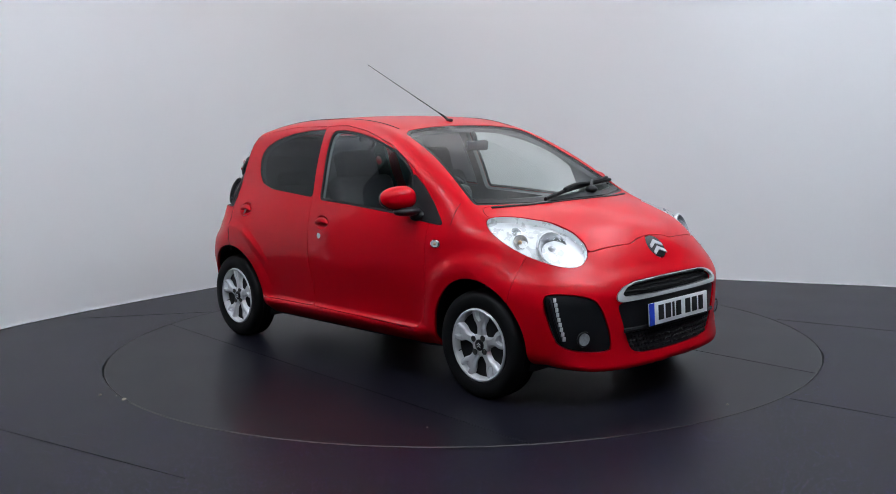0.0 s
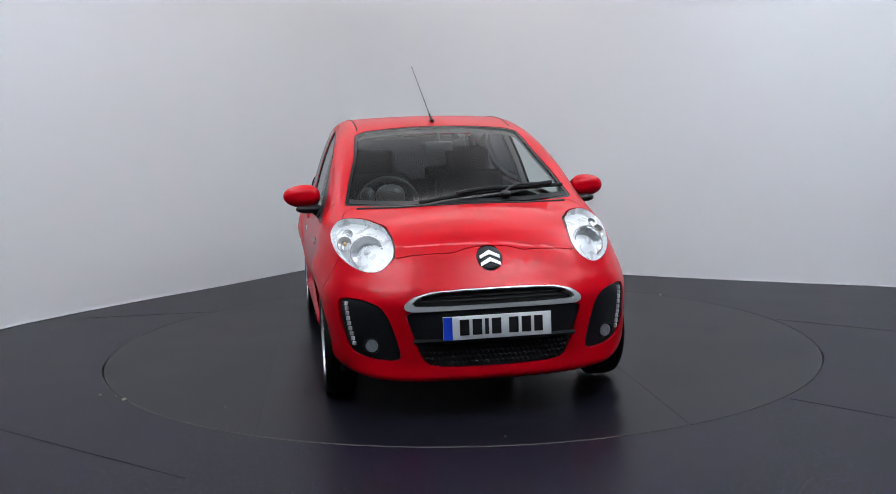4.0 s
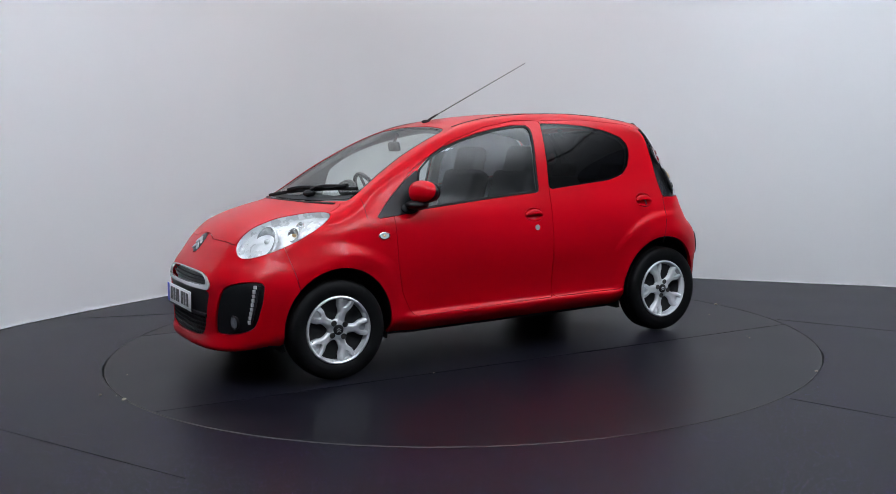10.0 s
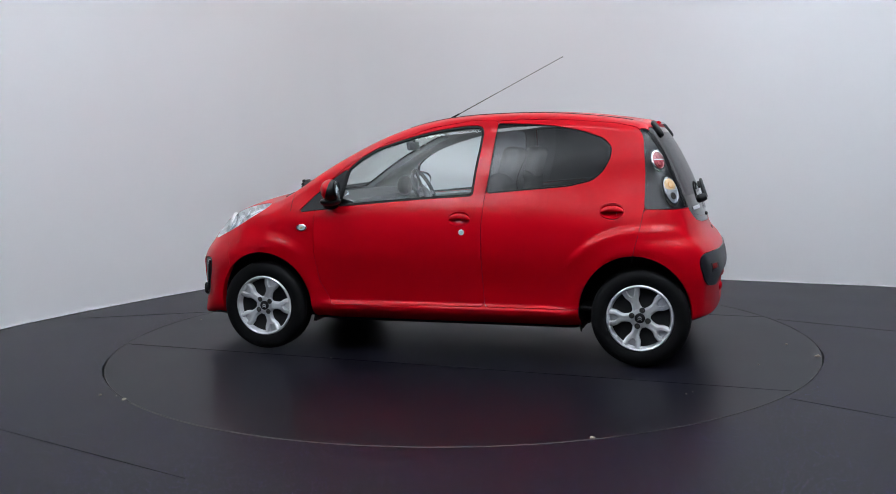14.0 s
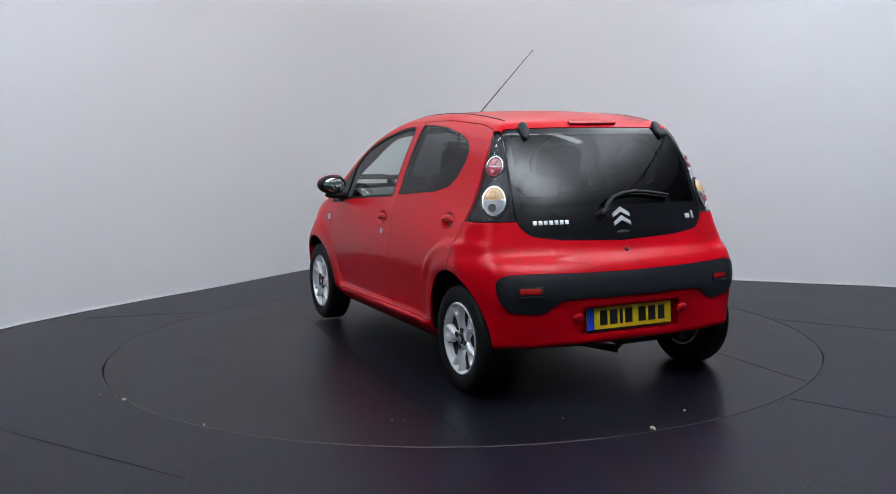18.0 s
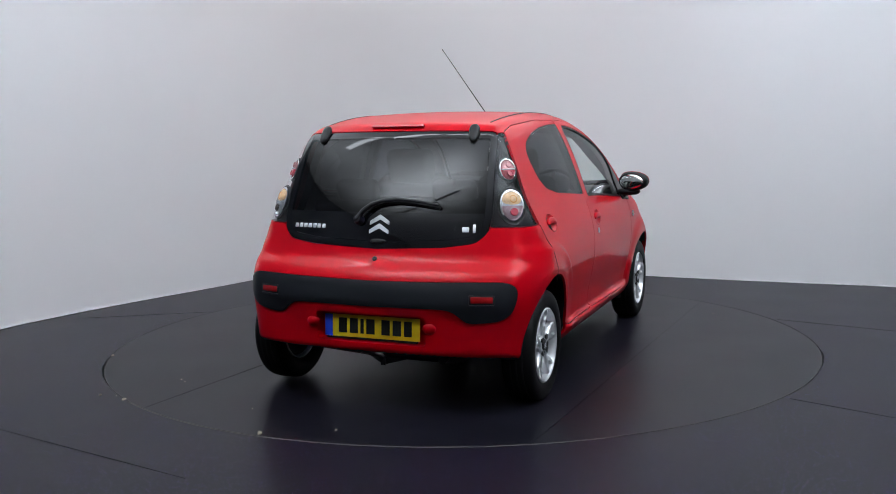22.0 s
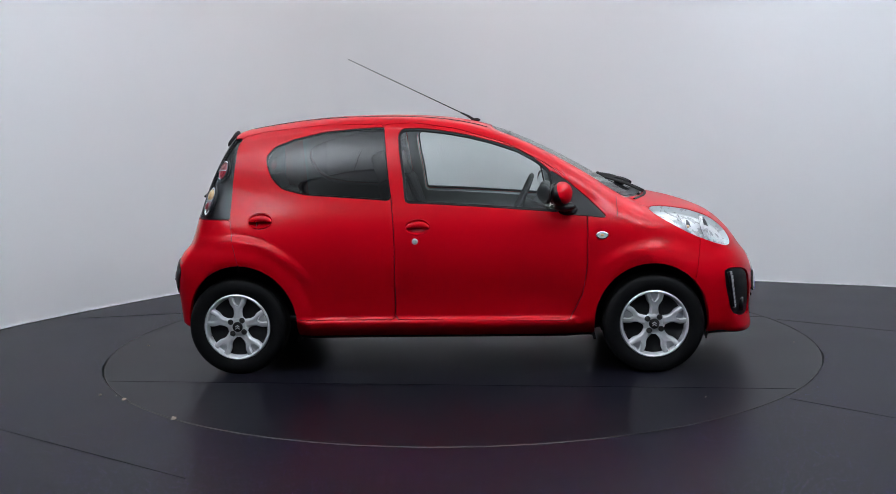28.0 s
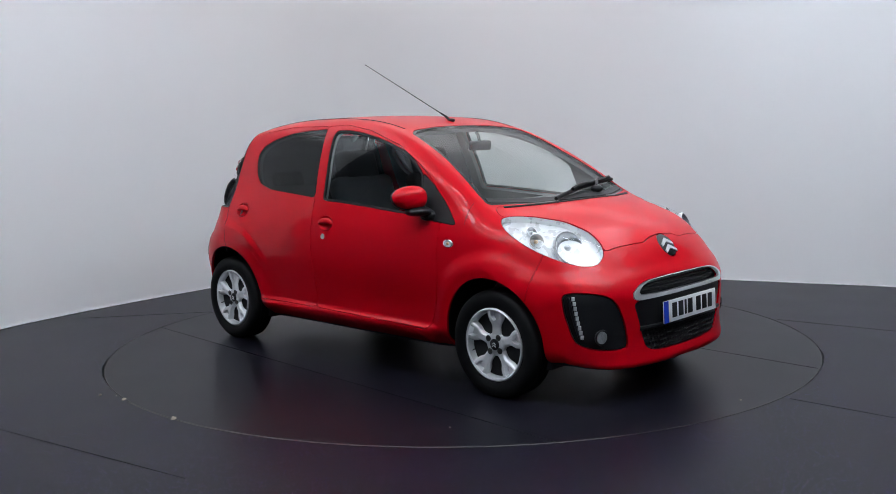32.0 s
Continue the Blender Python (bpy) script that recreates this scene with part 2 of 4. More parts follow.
WALL_LINE = [(-4.6, -3.6), (-4.1, -1.4), (-3.344, 0.567), (-2.843, 1.484), (-2.262, 2.343), (-1.908, 2.897), (-1.55, 3.45), (-1.1, 3.85), (-0.45, 3.85), (0.15, 3.53), (0.65, 3.22),
             (1.148, 2.922), (1.583, 2.645), (2.287, 2.281), (3.0, 1.95), (3.628, 1.663), (5.2, 0.75), (5.9, -1.0), (5.9, -4.5), (4.8, -7.8), (1.5, -8.9), (-2.2, -8.7), (-4.4, -6.6)]


def wall_loop(steps=8):
    pts, n = [Vector(p) for p in WALL_LINE], len(WALL_LINE)
    out = []
    for i in range(n):
        a, b, c, d = (pts[(i + k) % n] for k in (-1, 0, 1, 2))
        for s in range(steps):
            t = s / steps
            out.append(0.5 * (2 * b + (c - a) * t + (2 * a - 5 * b + 4 * c - d) * t * t + (3 * b - a - 3 * c + d) * t**3))
    return out


def room():
    loop = wall_loop()
    n = len(loop)
    def stretch(name, ids, material, label):
        bm = bmesh.new()
        out = []
        for i in ids:
            p, d = loop[i % n], (loop[(i + 1) % n] - loop[(i - 1) % n]).normalized()
            q = p + Vector((-d.y, d.x)) * 0.12
            out.append([bm.verts.new((*c, z)) for c, z in ((p, -0.02), (p, CEILING), (q, CEILING), (q, -0.02))])
        for a, b in zip(out, out[1:]):
            for k in range(4):
                bm.faces.new((a[k], a[(k + 1) % 4], b[(k + 1) % 4], b[k]))
        bmesh.ops.recalc_face_normals(bm, faces=bm.faces[:])
        tagged(part(name, bm, material), label, "wall", kind="structure")
    back, left = 15 * 8 + 5, 13
    stretch("wall_studio", range(left, back + 1), WALL, "smooth white painted studio wall, curved round the corner")
    stretch("wall_back", range(back, n + left + 1), UNLIT_WALL, "unseen back wall, coloured dark grey for the lack of light there")

    # a thin white bead where the wall meets the floor
    path = [(*(loop[i % n] + Vector(((loop[(i + 1) % n] - loop[(i - 1) % n]).y, -(loop[(i + 1) % n] - loop[(i - 1) % n]).x)).normalized() * 0.004), 0.006) for i in range(left, back + 1)]
    tagged(part("baseboard", tube(path, 0.006, n=8), BEAD), "thin white bead along the foot of the wall", "trim", kind="structure")

    # floor with a round hole for the table
    bm = bmesh.new()
    k = 128
    ring = []
    for i in range(k):
        a = 2 * math.pi * i / k
        r = TABLE_R + 0.007 + 0.010 * math.exp(-((a - 3.46) / 0.11)**2) + 0.008 * math.exp(-((a - 5.96) / 0.09)**2)  # the cut is a little wide at two places
        ring.append(bm.verts.new((r * math.cos(a), r * math.sin(a), 0)))
    low = [bm.verts.new((v.co.x, v.co.y, -0.12)) for v in ring]
    far = [bm.verts.new((13 * math.cos(2 * math.pi * i / k), -2 + 13 * math.sin(2 * math.pi * i / k), 0)) for i in range(k)]
    for i in range(k):
        j = (i + 1) % k
        bm.faces.new((ring[i], far[i], far[j], ring[j]))
        bm.faces.new((low[i], ring[i], ring[j], low[j]))
    bmesh.ops.recalc_face_normals(bm, faces=bm.faces[:])
    floor = tagged(part("floor", bm, VINYL), "dark grey speckled vinyl studio floor with a round cut-out", "floor", kind="structure")
    for a, b in (((-3.6, -1.0), (-2.171, -1.859)), ((-2.171, -1.859), (-1.1, -2.55)), ((1.62, -1.58), (1.981, -1.925)), ((1.981, -1.925), (4.2, -3.7)), ((2.22, 0.40), (2.838, -0.058)), ((2.838, -0.058), (5.4, -1.9)), ((-2.9, 0.95), (-1.95, 1.12))):
        a, b = Vector(a), Vector(b)
        d = (b - a)
        m = Matrix.Translation((*((a + b) / 2), 0.0005)) @ Matrix.Rotation(math.atan2(d.y, d.x), 4, "Z")
        part("joint", rbox(d.length, 0.0025, 0.002, 0, m), SEAM, floor)
    # thin pale line along the front arc of the cut-out only
    arc = [((TABLE_R + 0.008) * math.cos(radians(a)), (TABLE_R + 0.008) * math.sin(radians(a)), 0.0005) for a in np.linspace(220, 288, 60)]
    part("edging", tube(arc, 0.0014, 0.0006, 6), EDGING, floor, "thin pale edging along the front arc of the cut-out")
    bm = lathe([(TABLE_R - 0.2, -0.10), (TABLE_R + 0.02, -0.10)], 96)
    bmesh.ops.rotate(bm, matrix=Matrix.Rotation(radians(90), 3, "X"), verts=bm.verts)
    bmesh.ops.translate(bm, vec=(0, 0, -0.2), verts=bm.verts)
    part("pit", bm, PIT, floor)
    bm = bmesh.new()
    rbox(26, 26, 0.1, 0, Matrix.Translation((0, -2, CEILING + 0.05)), bm=bm)
    tagged(part("ceiling", bm, CEIL), "plain grey studio ceiling above the lights", "ceiling", kind="structure")


room()


def turntable():
    root = thing("turntable", "low round dark vinyl turntable set flush in the floor", "turntable")
    bm = lathe([(0.0, 0.0), (1.2, 0.0), (TABLE_R - 0.004, 0.0), (TABLE_R, -0.003), (TABLE_R, -0.06), (0.0, -0.06)], 160)
    bmesh.ops.rotate(bm, matrix=Matrix.Rotation(radians(90), 3, "X"), verts=bm.verts)
    part("disc", bm, VINYL_DISC, root)
    bm = lathe([(TABLE_R - 0.003, 0.0), (TABLE_R + 0.0015, 0.0), (TABLE_R + 0.0015, -0.05), (TABLE_R - 0.003, -0.05)], 160, closed=True)
    bmesh.ops.rotate(bm, matrix=Matrix.Rotation(radians(90), 3, "X"), verts=bm.verts)
    bmesh.ops.translate(bm, vec=(0, 0, 0.001), verts=bm.verts)
    part("edge", bm, RIM_STEEL, root, "thin worn metal edge")
    # joints between the strips of vinyl on the disc
    for at, slope in ((0.775, -0.068), (-1.205, -0.06)):
        ends = []
        for sx in (-1, 1):
            x = sx * TABLE_R
            for _ in range(40):
                y = at + slope * x
                x *= (TABLE_R - 0.01) / math.hypot(x, y)
            ends.append(Vector((x, at + slope * x)))
        d = ends[1] - ends[0]
        m = Matrix.Translation((*((ends[0] + ends[1]) / 2), 0.0005)) @ Matrix.Rotation(math.atan2(d.y, d.x), 4, "Z")
        part("joint", rbox(d.length, 0.0012, 0.002, 0, m), SEAM, root)
    return root


TABLE = turntable()
CAR = thing("car", "small red five-door hatchback with silver alloy wheels, parked on the turntable", "car")

# ---- the shape of the car ----
def spline(xs, ys):
    """Natural cubic spline through a few stations, straight beyond its ends."""
    xs, ys = np.array(xs, float), np.array(ys, float)
    n, h = len(xs), np.diff(xs)
    a, r = np.eye(n), np.zeros(n)
    for i in range(1, n - 1):
        a[i, i - 1:i + 2] = h[i - 1], 2 * (h[i - 1] + h[i]), h[i]
        r[i] = 6 * ((ys[i + 1] - ys[i]) / h[i] - (ys[i] - ys[i - 1]) / h[i - 1])
    m = np.linalg.solve(a, r)
    d0 = (ys[1] - ys[0]) / h[0] - h[0] * m[1] / 6
    d1 = (ys[-1] - ys[-2]) / h[-1] + h[-1] * m[-2] / 6

    def at(x):
        x = np.asarray(x, float)
        i = np.clip(np.searchsorted(xs, x) - 1, 0, n - 2)
        u, v = xs[i + 1] - x, x - xs[i]
        g = h[i]
        y = (m[i] * u**3 + m[i + 1] * v**3) / (6 * g) + (ys[i] / g - m[i] * g / 6) * u + (ys[i + 1] / g - m[i + 1] * g / 6) * v
        return np.where(x < xs[0], ys[0] + d0 * (x - xs[0]), np.where(x > xs[-1], ys[-1] + d1 * (x - xs[-1]), y))
    return at


def step(a, b, x):
    u = np.clip((x - a) / (b - a), 0, 1)
    return u * u * (3 - 2 * u)


def smax(a, b, k):
    h = np.maximum(k - np.abs(a - b), 0) / k
    return np.maximum(a, b) + h * h * k / 4


# the car's own axes: x ahead, y to its left, z up; the origin on the ground between the axles
TOP = spline([-1.6, -1.3, -1.05, -0.7, -0.4, -0.1, 0.15, 0.35, 0.6, 0.85, 1.02, 1.14, 1.3, 1.45, 1.6, 1.72, 1.85],
             [1.293, 1.373, 1.420, 1.458, 1.466, 1.456, 1.423, 1.367, 1.258, 1.125, 1.03, .985, .950, .908, .842, .755, .62])
CROWN = spline([-1.4, -0.9, 0, 0.3, 0.8, 1.1, 1.5, 1.8], [.11, .08, .075, .09, .11, .15, .20, .25])
NOSE = spline([.10, .145, .195, .255, .35, .45, .54, .62, .68, .73, .80, .95], [1.79, 1.815, 1.825, 1.816, 1.818, 1.823, 1.815, 1.785, 1.755, 1.73, 1.69, 1.60])
NOSE_BOW = spline([0, .15, .3, .42, .55, .65, .74, .82], [0, .003, .018, .045, .105, .175, .275, .42])
TAIL = spline([.15, .30, .42, .52, .60, .67, .73, .80, .95, 1.15, 1.33, 1.45], [-1.585, -1.595, -1.605, -1.612, -1.602, -1.575, -1.535, -1.508, -1.460, -1.372, -1.265, -1.17])
TAIL_BOW = spline([0, .2, .4, .55, .65, .74, .82], [0, .005, .020, .045, .075, .125, .24])
SIDE = spline([.15, .22, .27, .33, .45, .58, .70, .80, .90, .98, 1.10, 1.22, 1.34, 1.45], [.610, .705, .758, .770, .782, .795, .799, .789, .763, .735, .697, .655, .602, .54])


def floor_line(x):
    return .19 + .082 * step(-1.3, -1.5, x) + .012 * step(1.45, 1.55, x) - .028 * step(1.52, 1.82, x)


def body_field(x, y, z):
    """Below nought inside the car's outer skin."""
    a = np.abs(y)
    s = 1 / np.sqrt(1 + ((TOP(x + .01) - TOP(x - .01)) / .02)**2)
    top = (z - TOP(x) + CROWN(x) * a * a) * s
    nose = x - NOSE(z) + NOSE_BOW(a) * (1 + .35 * step(.5, .8, z))
    tail = -x + TAIL(z) + TAIL_BOW(a) * (1 + .25 * step(.6, .95, z))
    nose = nose - .009 * step(.675, .610, z) * step(.47, .57, z)
    tail = tail - .010 * step(.735, .680, z) * step(.45, .55, z)
    w = SIDE(z) - .016 * step(.64, .40, z) * step(.88, .62, np.abs(x))
    rf, rr = np.hypot(x - 1.17, z - .28), np.hypot(x + 1.17, z - .28)
    w = w + .011 * step(.455, .375, np.minimum(rf, rr)) * step(.2, .4, z)
    rr = np.where(x < -1.17, np.maximum(z - .28, .72 * rr), rr)
    flare = np.maximum(step(.490, .415, rf), step(.530, .484, rr))
    w = w + .018 * flare * step(.50, .70, z)
    w = w + .036 * step(.337, .302, z) * step(.82, .70, np.abs(x + .03))
    w = w - .020 * step(.5, 1.9, x) * step(.55, .8, z) - .03 * step(.3, 1.3, x)*step(.8,1.0,z)
    w = w - .055 * step(-.5, -1.4, x) * step(.7, 1.1, z)
    side = a - w
    f = smax(nose, top, .10)
    f = smax(f, tail, .05)
    f = smax(f, side, .075 + .05 * step(1.0, .8, z) * step(.9, 1.2, np.abs(x)))
    floor = floor_line(x) - z
    return smax(f, floor, .03)

# ---- the car's skin as a fine net, from which each panel is cut ----
A0, A1, ROWS, CAP, ROUND = -1.05, 1.05, 190, 56, 320


def skin():
    s = np.r_[np.full(CAP, A0), np.linspace(A0, A1, ROWS), np.full(CAP, A1)]
    lean = np.r_[np.linspace(-np.pi / 2 + 0.012, 0, CAP, endpoint=False), np.zeros(ROWS), np.linspace(0, np.pi / 2 - 0.012, CAP + 1)[1:]]
    ph = np.linspace(-np.pi / 2, 3 * np.pi / 2, ROUND, endpoint=False)
    s, p = np.meshgrid(s, ph, indexing="ij")
    lean = np.repeat(lean[:, None], ROUND, 1)
    d = np.stack([np.sin(lean), np.cos(lean) * np.cos(p), np.cos(lean) * np.sin(p)], -1)
    o = np.stack([s, 0 * s, 0 * s + 0.62], -1)
    lo, hi = np.zeros_like(s), np.full_like(s, 1.6)
    for _ in range(32):
        m = (lo + hi) / 2
        q = o + m[..., None] * d
        inside = body_field(q[..., 0], q[..., 1], q[..., 2]) < 0
        lo, hi = np.where(inside, m, lo), np.where(inside, hi, m)
    v = (o + lo[..., None] * d).reshape(-1, 3)
    n = len(s)
    i, j = np.meshgrid(np.arange(n - 1), np.arange(ROUND), indexing="ij")
    a, b = i * ROUND + j, i * ROUND + (j + 1) % ROUND
    c, e = b + ROUND, a + ROUND
    t = np.concatenate([np.stack([a, b, c], -1).reshape(-1, 3), np.stack([a, c, e], -1).reshape(-1, 3)])
    tips = []
    for row, flip in ((0, True), (n - 1, False)):
        k = len(v)
        v = np.vstack([v, v[row * ROUND:(row + 1) * ROUND].mean(0)])
        r = row * ROUND + np.arange(ROUND)
        nx = row * ROUND + (np.arange(ROUND) + 1) % ROUND
        tips.append(np.stack([np.full(ROUND, k), nx, r] if flip else [np.full(ROUND, k), r, nx], -1))
    t = np.concatenate([t, *tips])
    h = 0.004
    g = [(body_field(*(v + h * np.eye(3)[k]).T) - body_field(*(v - h * np.eye(3)[k]).T)) for k in range(3)]
    g = np.stack(g, -1)
    g /= np.linalg.norm(g, axis=1)[:, None]
    f = np.cross(v[t[:, 1]] - v[t[:, 0]], v[t[:, 2]] - v[t[:, 0]])
    flip = (f * g[t[:, 0]]).sum(1) < 0
    t[flip] = t[flip][:, ::-1]
    return v, g, t


SV, SN, ST = skin()
SX, SY, SZ = SV.T
SA = np.abs(SY)


def shape_field(u, v, points, soft=2):
    """Metres inside (above nought) or outside (below) a rounded outline, for every point of the skin."""
    poly = np.array(rounded(points, soft * .022) if soft else points)
    out = np.full(len(u), -0.06)
    near = (u > poly[:, 0].min() - 0.06) & (u < poly[:, 0].max() + 0.06) & (v > poly[:, 1].min() - 0.06) & (v < poly[:, 1].max() + 0.06)
    p = np.stack([u[near], v[near]], -1)
    dist, inside = np.full(len(p), 9.0), np.zeros(len(p), bool)
    for a, b in zip(poly, np.roll(poly, -1, 0)):
        ab = b - a
        k = np.clip(((p - a) @ ab) / max(ab @ ab, 1e-12), 0, 1)
        dist = np.minimum(dist, np.linalg.norm(p - a - k[:, None] * ab, axis=1))
        cross = ((a[1] > p[:, 1]) != (b[1] > p[:, 1])) & (p[:, 0] < (b[0] - a[0]) * (p[:, 1] - a[1]) / (b[1] - a[1] + 1e-15) + a[0])
        inside ^= cross
    out[near] = np.where(inside, dist, -dist)
    return out


def cut(fields):
    """The part of the skin where every field is above nought, cut along one field after the other."""
    v, n, t = SV, SN, ST
    f = np.stack([np.where(np.abs(q) < 1e-6, 1e-6, q) for q in fields])
    t = t[~(f[:, t] < 0).all(2).any(0)]
    for k in range(len(f)):
        on = f[k][t] > 0
        count = on.sum(1)
        mixed = (count == 1) | (count == 2)
        extra, pairs, known, base = [], [], {}, len(v)
        for tri, keep in zip(t[mixed].tolist(), on[mixed].tolist()):
            ring = []
            for a in range(3):
                i, j = tri[a], tri[(a + 1) % 3]
                if keep[a]:
                    ring.append(i)
                if keep[a] != keep[(a + 1) % 3]:
                    key = (i, j) if i < j else (j, i)
                    if key not in known:
                        known[key] = base + len(pairs)
                        pairs.append(key)
                    ring.append(known[key])
            for a in range(1, len(ring) - 1):
                extra.append((ring[0], ring[a], ring[a + 1]))
        t = np.concatenate([t[count == 3], np.array(extra, int).reshape(-1, 3)])
        if pairs:
            i, j = np.array(pairs).T
            s = f[k][i] / (f[k][i] - f[k][j])
            v = np.vstack([v, v[i] + s[:, None] * (v[j] - v[i])])
            n = np.vstack([n, n[i] + s[:, None] * (n[j] - n[i])])
            g = f[:, i] + s * (f[:, j] - f[:, i])
            f = np.concatenate([f, np.where(np.abs(g) < 1e-6, 1e-6, g)], 1)
    used, t = np.unique(t, return_inverse=True)
    t = t.reshape(-1, 3)
    n = n[used] / np.linalg.norm(n[used], axis=1)[:, None]
    return v[used], n, t


def panel(name, field, material, parent, label="", lift=0.0, lip=0.014, side=0):
    """A panel of the skin with turned-in edges; side keeps one side of the car alone."""
    fields = list(field) if isinstance(field, list) else [field]
    if side:
        fields.append(SY * side)
    v, n, t = cut(fields)
    v = v + n * lift
    e = np.concatenate([t[:, [0, 1]], t[:, [1, 2]], t[:, [2, 0]]])
    key = np.sort(e, 1)
    _, first, hits = np.unique(key[:, 0] * (len(v) + 1) + key[:, 1], return_index=True, return_counts=True)
    rim = e[first[hits == 1]]
    ids, inv = np.unique(rim, return_inverse=True)
    inv = inv.reshape(-1, 2) + len(v)
    low = v[ids] - n[ids] * lip
    quads = np.stack([rim[:, 1], rim[:, 0], inv[:, 0], inv[:, 1]], -1)
    allv = np.vstack([v, low])
    me = bpy.data.meshes.new(name)
    me.from_pydata(allv.tolist(), [], t.tolist() + quads.tolist())
    q = allv[quads]
    qn = np.cross(q[:, 1] - q[:, 0], q[:, 2] - q[:, 0])
    ln = np.linalg.norm(qn, axis=1)[:, None]
    qn = qn / np.where(ln < 1e-12, 1, ln)
    loops = np.vstack([n[t].reshape(-1, 3), np.repeat(qn, 4, 0)])
    for f in me.polygons:
        f.use_smooth = True
    me.normals_split_custom_set(loops.tolist())
    me.materials.append(material)
    ob = new(name, me)
    ob.parent = parent
    if label:
        ob["label"] = label
    return ob


GAP = 0.0032
WIN_F = shape_field(SX, SZ, [(.605, 1.130), (.53, 1.193), (.43, 1.250), (.29, 1.297), (.154, 1.333), (.017, 1.360), (-.121, 1.377), (-.215, 1.377), (-.240, 1.345), (-.231, 1.246), (-.211, 1.113),
                                 (-.197, .968), (.012, .957), (.25, .940), (.558, .915), (.655, .906)], 1)
WIN_R = shape_field(SX, SZ, [(-.317, 1.387), (-.497, 1.380), (-.666, 1.365), (-.834, 1.331), (-.950, 1.288), (-.996, 1.237), (-.990, 1.181), (-.954, 1.105), (-.892, 1.051), (-.759, 1.020),
                                 (-.525, 1.002), (-.281, .982), (-.292, 1.111), (-.309, 1.245)], 1)
SAIL = shape_field(SX, SZ, [(.915, .872), (.806, .980), (.703, 1.070), (.605, 1.134), (.655, .902), (.73, .890)], 1)
DOOR_F = shape_field(SX, SZ, [(.66, 1.115), (.71, 1.065), (.80, .977), (.805, .861), (.803, .624), (.776, .45), (.704, .305), (-.264, .318), (-.258, .614), (-.257, .782), (-.271, .963), (-.292, 1.111),
                                  (-.323, 1.402), (-.154, 1.408), (.087, 1.370), (.362, 1.286), (.567, 1.178)], 1)
DOOR_R = shape_field(SX, SZ, [(-.268, .318), (-.262, .614), (-.261, .782), (-.275, .963), (-.296, 1.111), (-.327, 1.404), (-.668, 1.405), (-1.007, 1.375), (-1.14, 1.345), (-1.169, 1.294),
                                  (-1.187, 1.094), (-1.19, .899), (-1.168, .771), (-1.135, .60), (-.95, .50), (-.818, .318)], 1)
ARCH_F = (1 - np.hypot((SX - 1.158) / .312, (SZ - .285) / .335)) * .32
ARCH_R = (1 - np.hypot((SX + 1.140) / .312, (SZ - .290) / .342)) * .32
ARCH = np.maximum(ARCH_F, ARCH_R)
LAMP_F = shape_field(SX, SZ, [(1.630, .735), (1.588, .790), (1.517, .842), (1.391, .886), (1.254, .910), (1.145, .918), (1.17, .889), (1.258, .836), (1.377, .771), (1.514, .714), (1.593, .688), (1.632, .690)], 2)
HOOD = shape_field(SX, SA, [(1.625, .45), (1.650, .309), (1.668, .17), (1.655, .11), (1.640, -.1), (1.205, -.1), (1.195, .15), (1.155, .35), (1.06, .605), (1.10, .645), (1.15, .655), (1.254, .545), (1.39, .475), (1.52, .445)], 1)
HOOD = np.minimum(HOOD, SZ - .70)
SCREEN = shape_field(SX, SA, [(1.20, -.1), (1.19, .15), (1.145, .35), (1.025, .630), (.89, .600), (.635, .537), (.345, .498), (.30, .44), (.283, .25), (.280, -.1)], 1)
SCREEN = np.minimum(SCREEN, SZ - .85)
COWL = SX - np.interp(SA, [0, .15, .35, .50, .64], [1.125, 1.118, 1.075, 1.02, .965])
FRONT = SX - 1.3
CHROME_OUT = np.minimum(shape_field(SA, SZ, [(-.1, .611), (.15, .609), (.30, .602), (.379, .583), (.427, .552), (.430, .526), (.405, .515), (.2, .518), (-.1, .520)], .7), FRONT)
CHROME_IN = np.minimum(shape_field(SA, SZ, [(-.1, .602), (.15, .601), (.290, .595), (.352, .579), (.394, .552), (.384, .541), (.2, .540), (-.1, .541)], .7), FRONT)
GRILLE = np.minimum(shape_field(SA, SZ, [(-.1, .517), (.2, .515), (.40, .511), (.425, .50), (.405, .44), (.385, .38), (.352, .295), (.325, .265), (.26, .252), (.1, .248), (-.1, .247)], 2), FRONT)
FOG = np.minimum(shape_field(SA, SZ, [(.510, .497), (.548, .545), (.626, .567), (.700, .572), (.722, .550), (.716, .469), (.690, .353), (.666, .312), (.58, .286), (.470, .280), (.452, .300), (.478, .406)], 2), FRONT)
BADGE = np.minimum(.056 - np.hypot(SA, SZ - .742), FRONT)
REAR = -1.1 - SX
HATCH = np.minimum(shape_field(SA, SZ, [(-.1, 1.352), (.252, 1.352), (.52, 1.346), (.540, 1.311), (.555, 1.155), (.565, 1.05), (.570, .931), (.558, .863), (.508, .817), (.354, .796), (-.1, .778)], 1), REAR)
seam = np.interp(SZ, [.60, .64, .771, .899, 1.094, 1.294, 1.345, 1.40], [-1.13, -1.135, -1.168, -1.19, -1.187, -1.169, -1.14, -1.10])
LAMP_R = np.minimum.reduce([SZ - .893, 1.338 - SZ, seam - SX, -HATCH - .004, REAR + .1])
LAMP_R = np.where((SX < -1.05) & (SA > .45), LAMP_R, -.06)
STRIP = np.minimum(shape_field(SA, SZ, [(-.1, .632), (.3, .636), (.525, .641), (.665, .641), (.708, .632), (.728, .606), (.726, .552), (.705, .495), (.660, .462), (.59, .452), (.505, .447), (.435, .505), (.385, .513), (.30, .514), (-.1, .511)], 1), REAR)
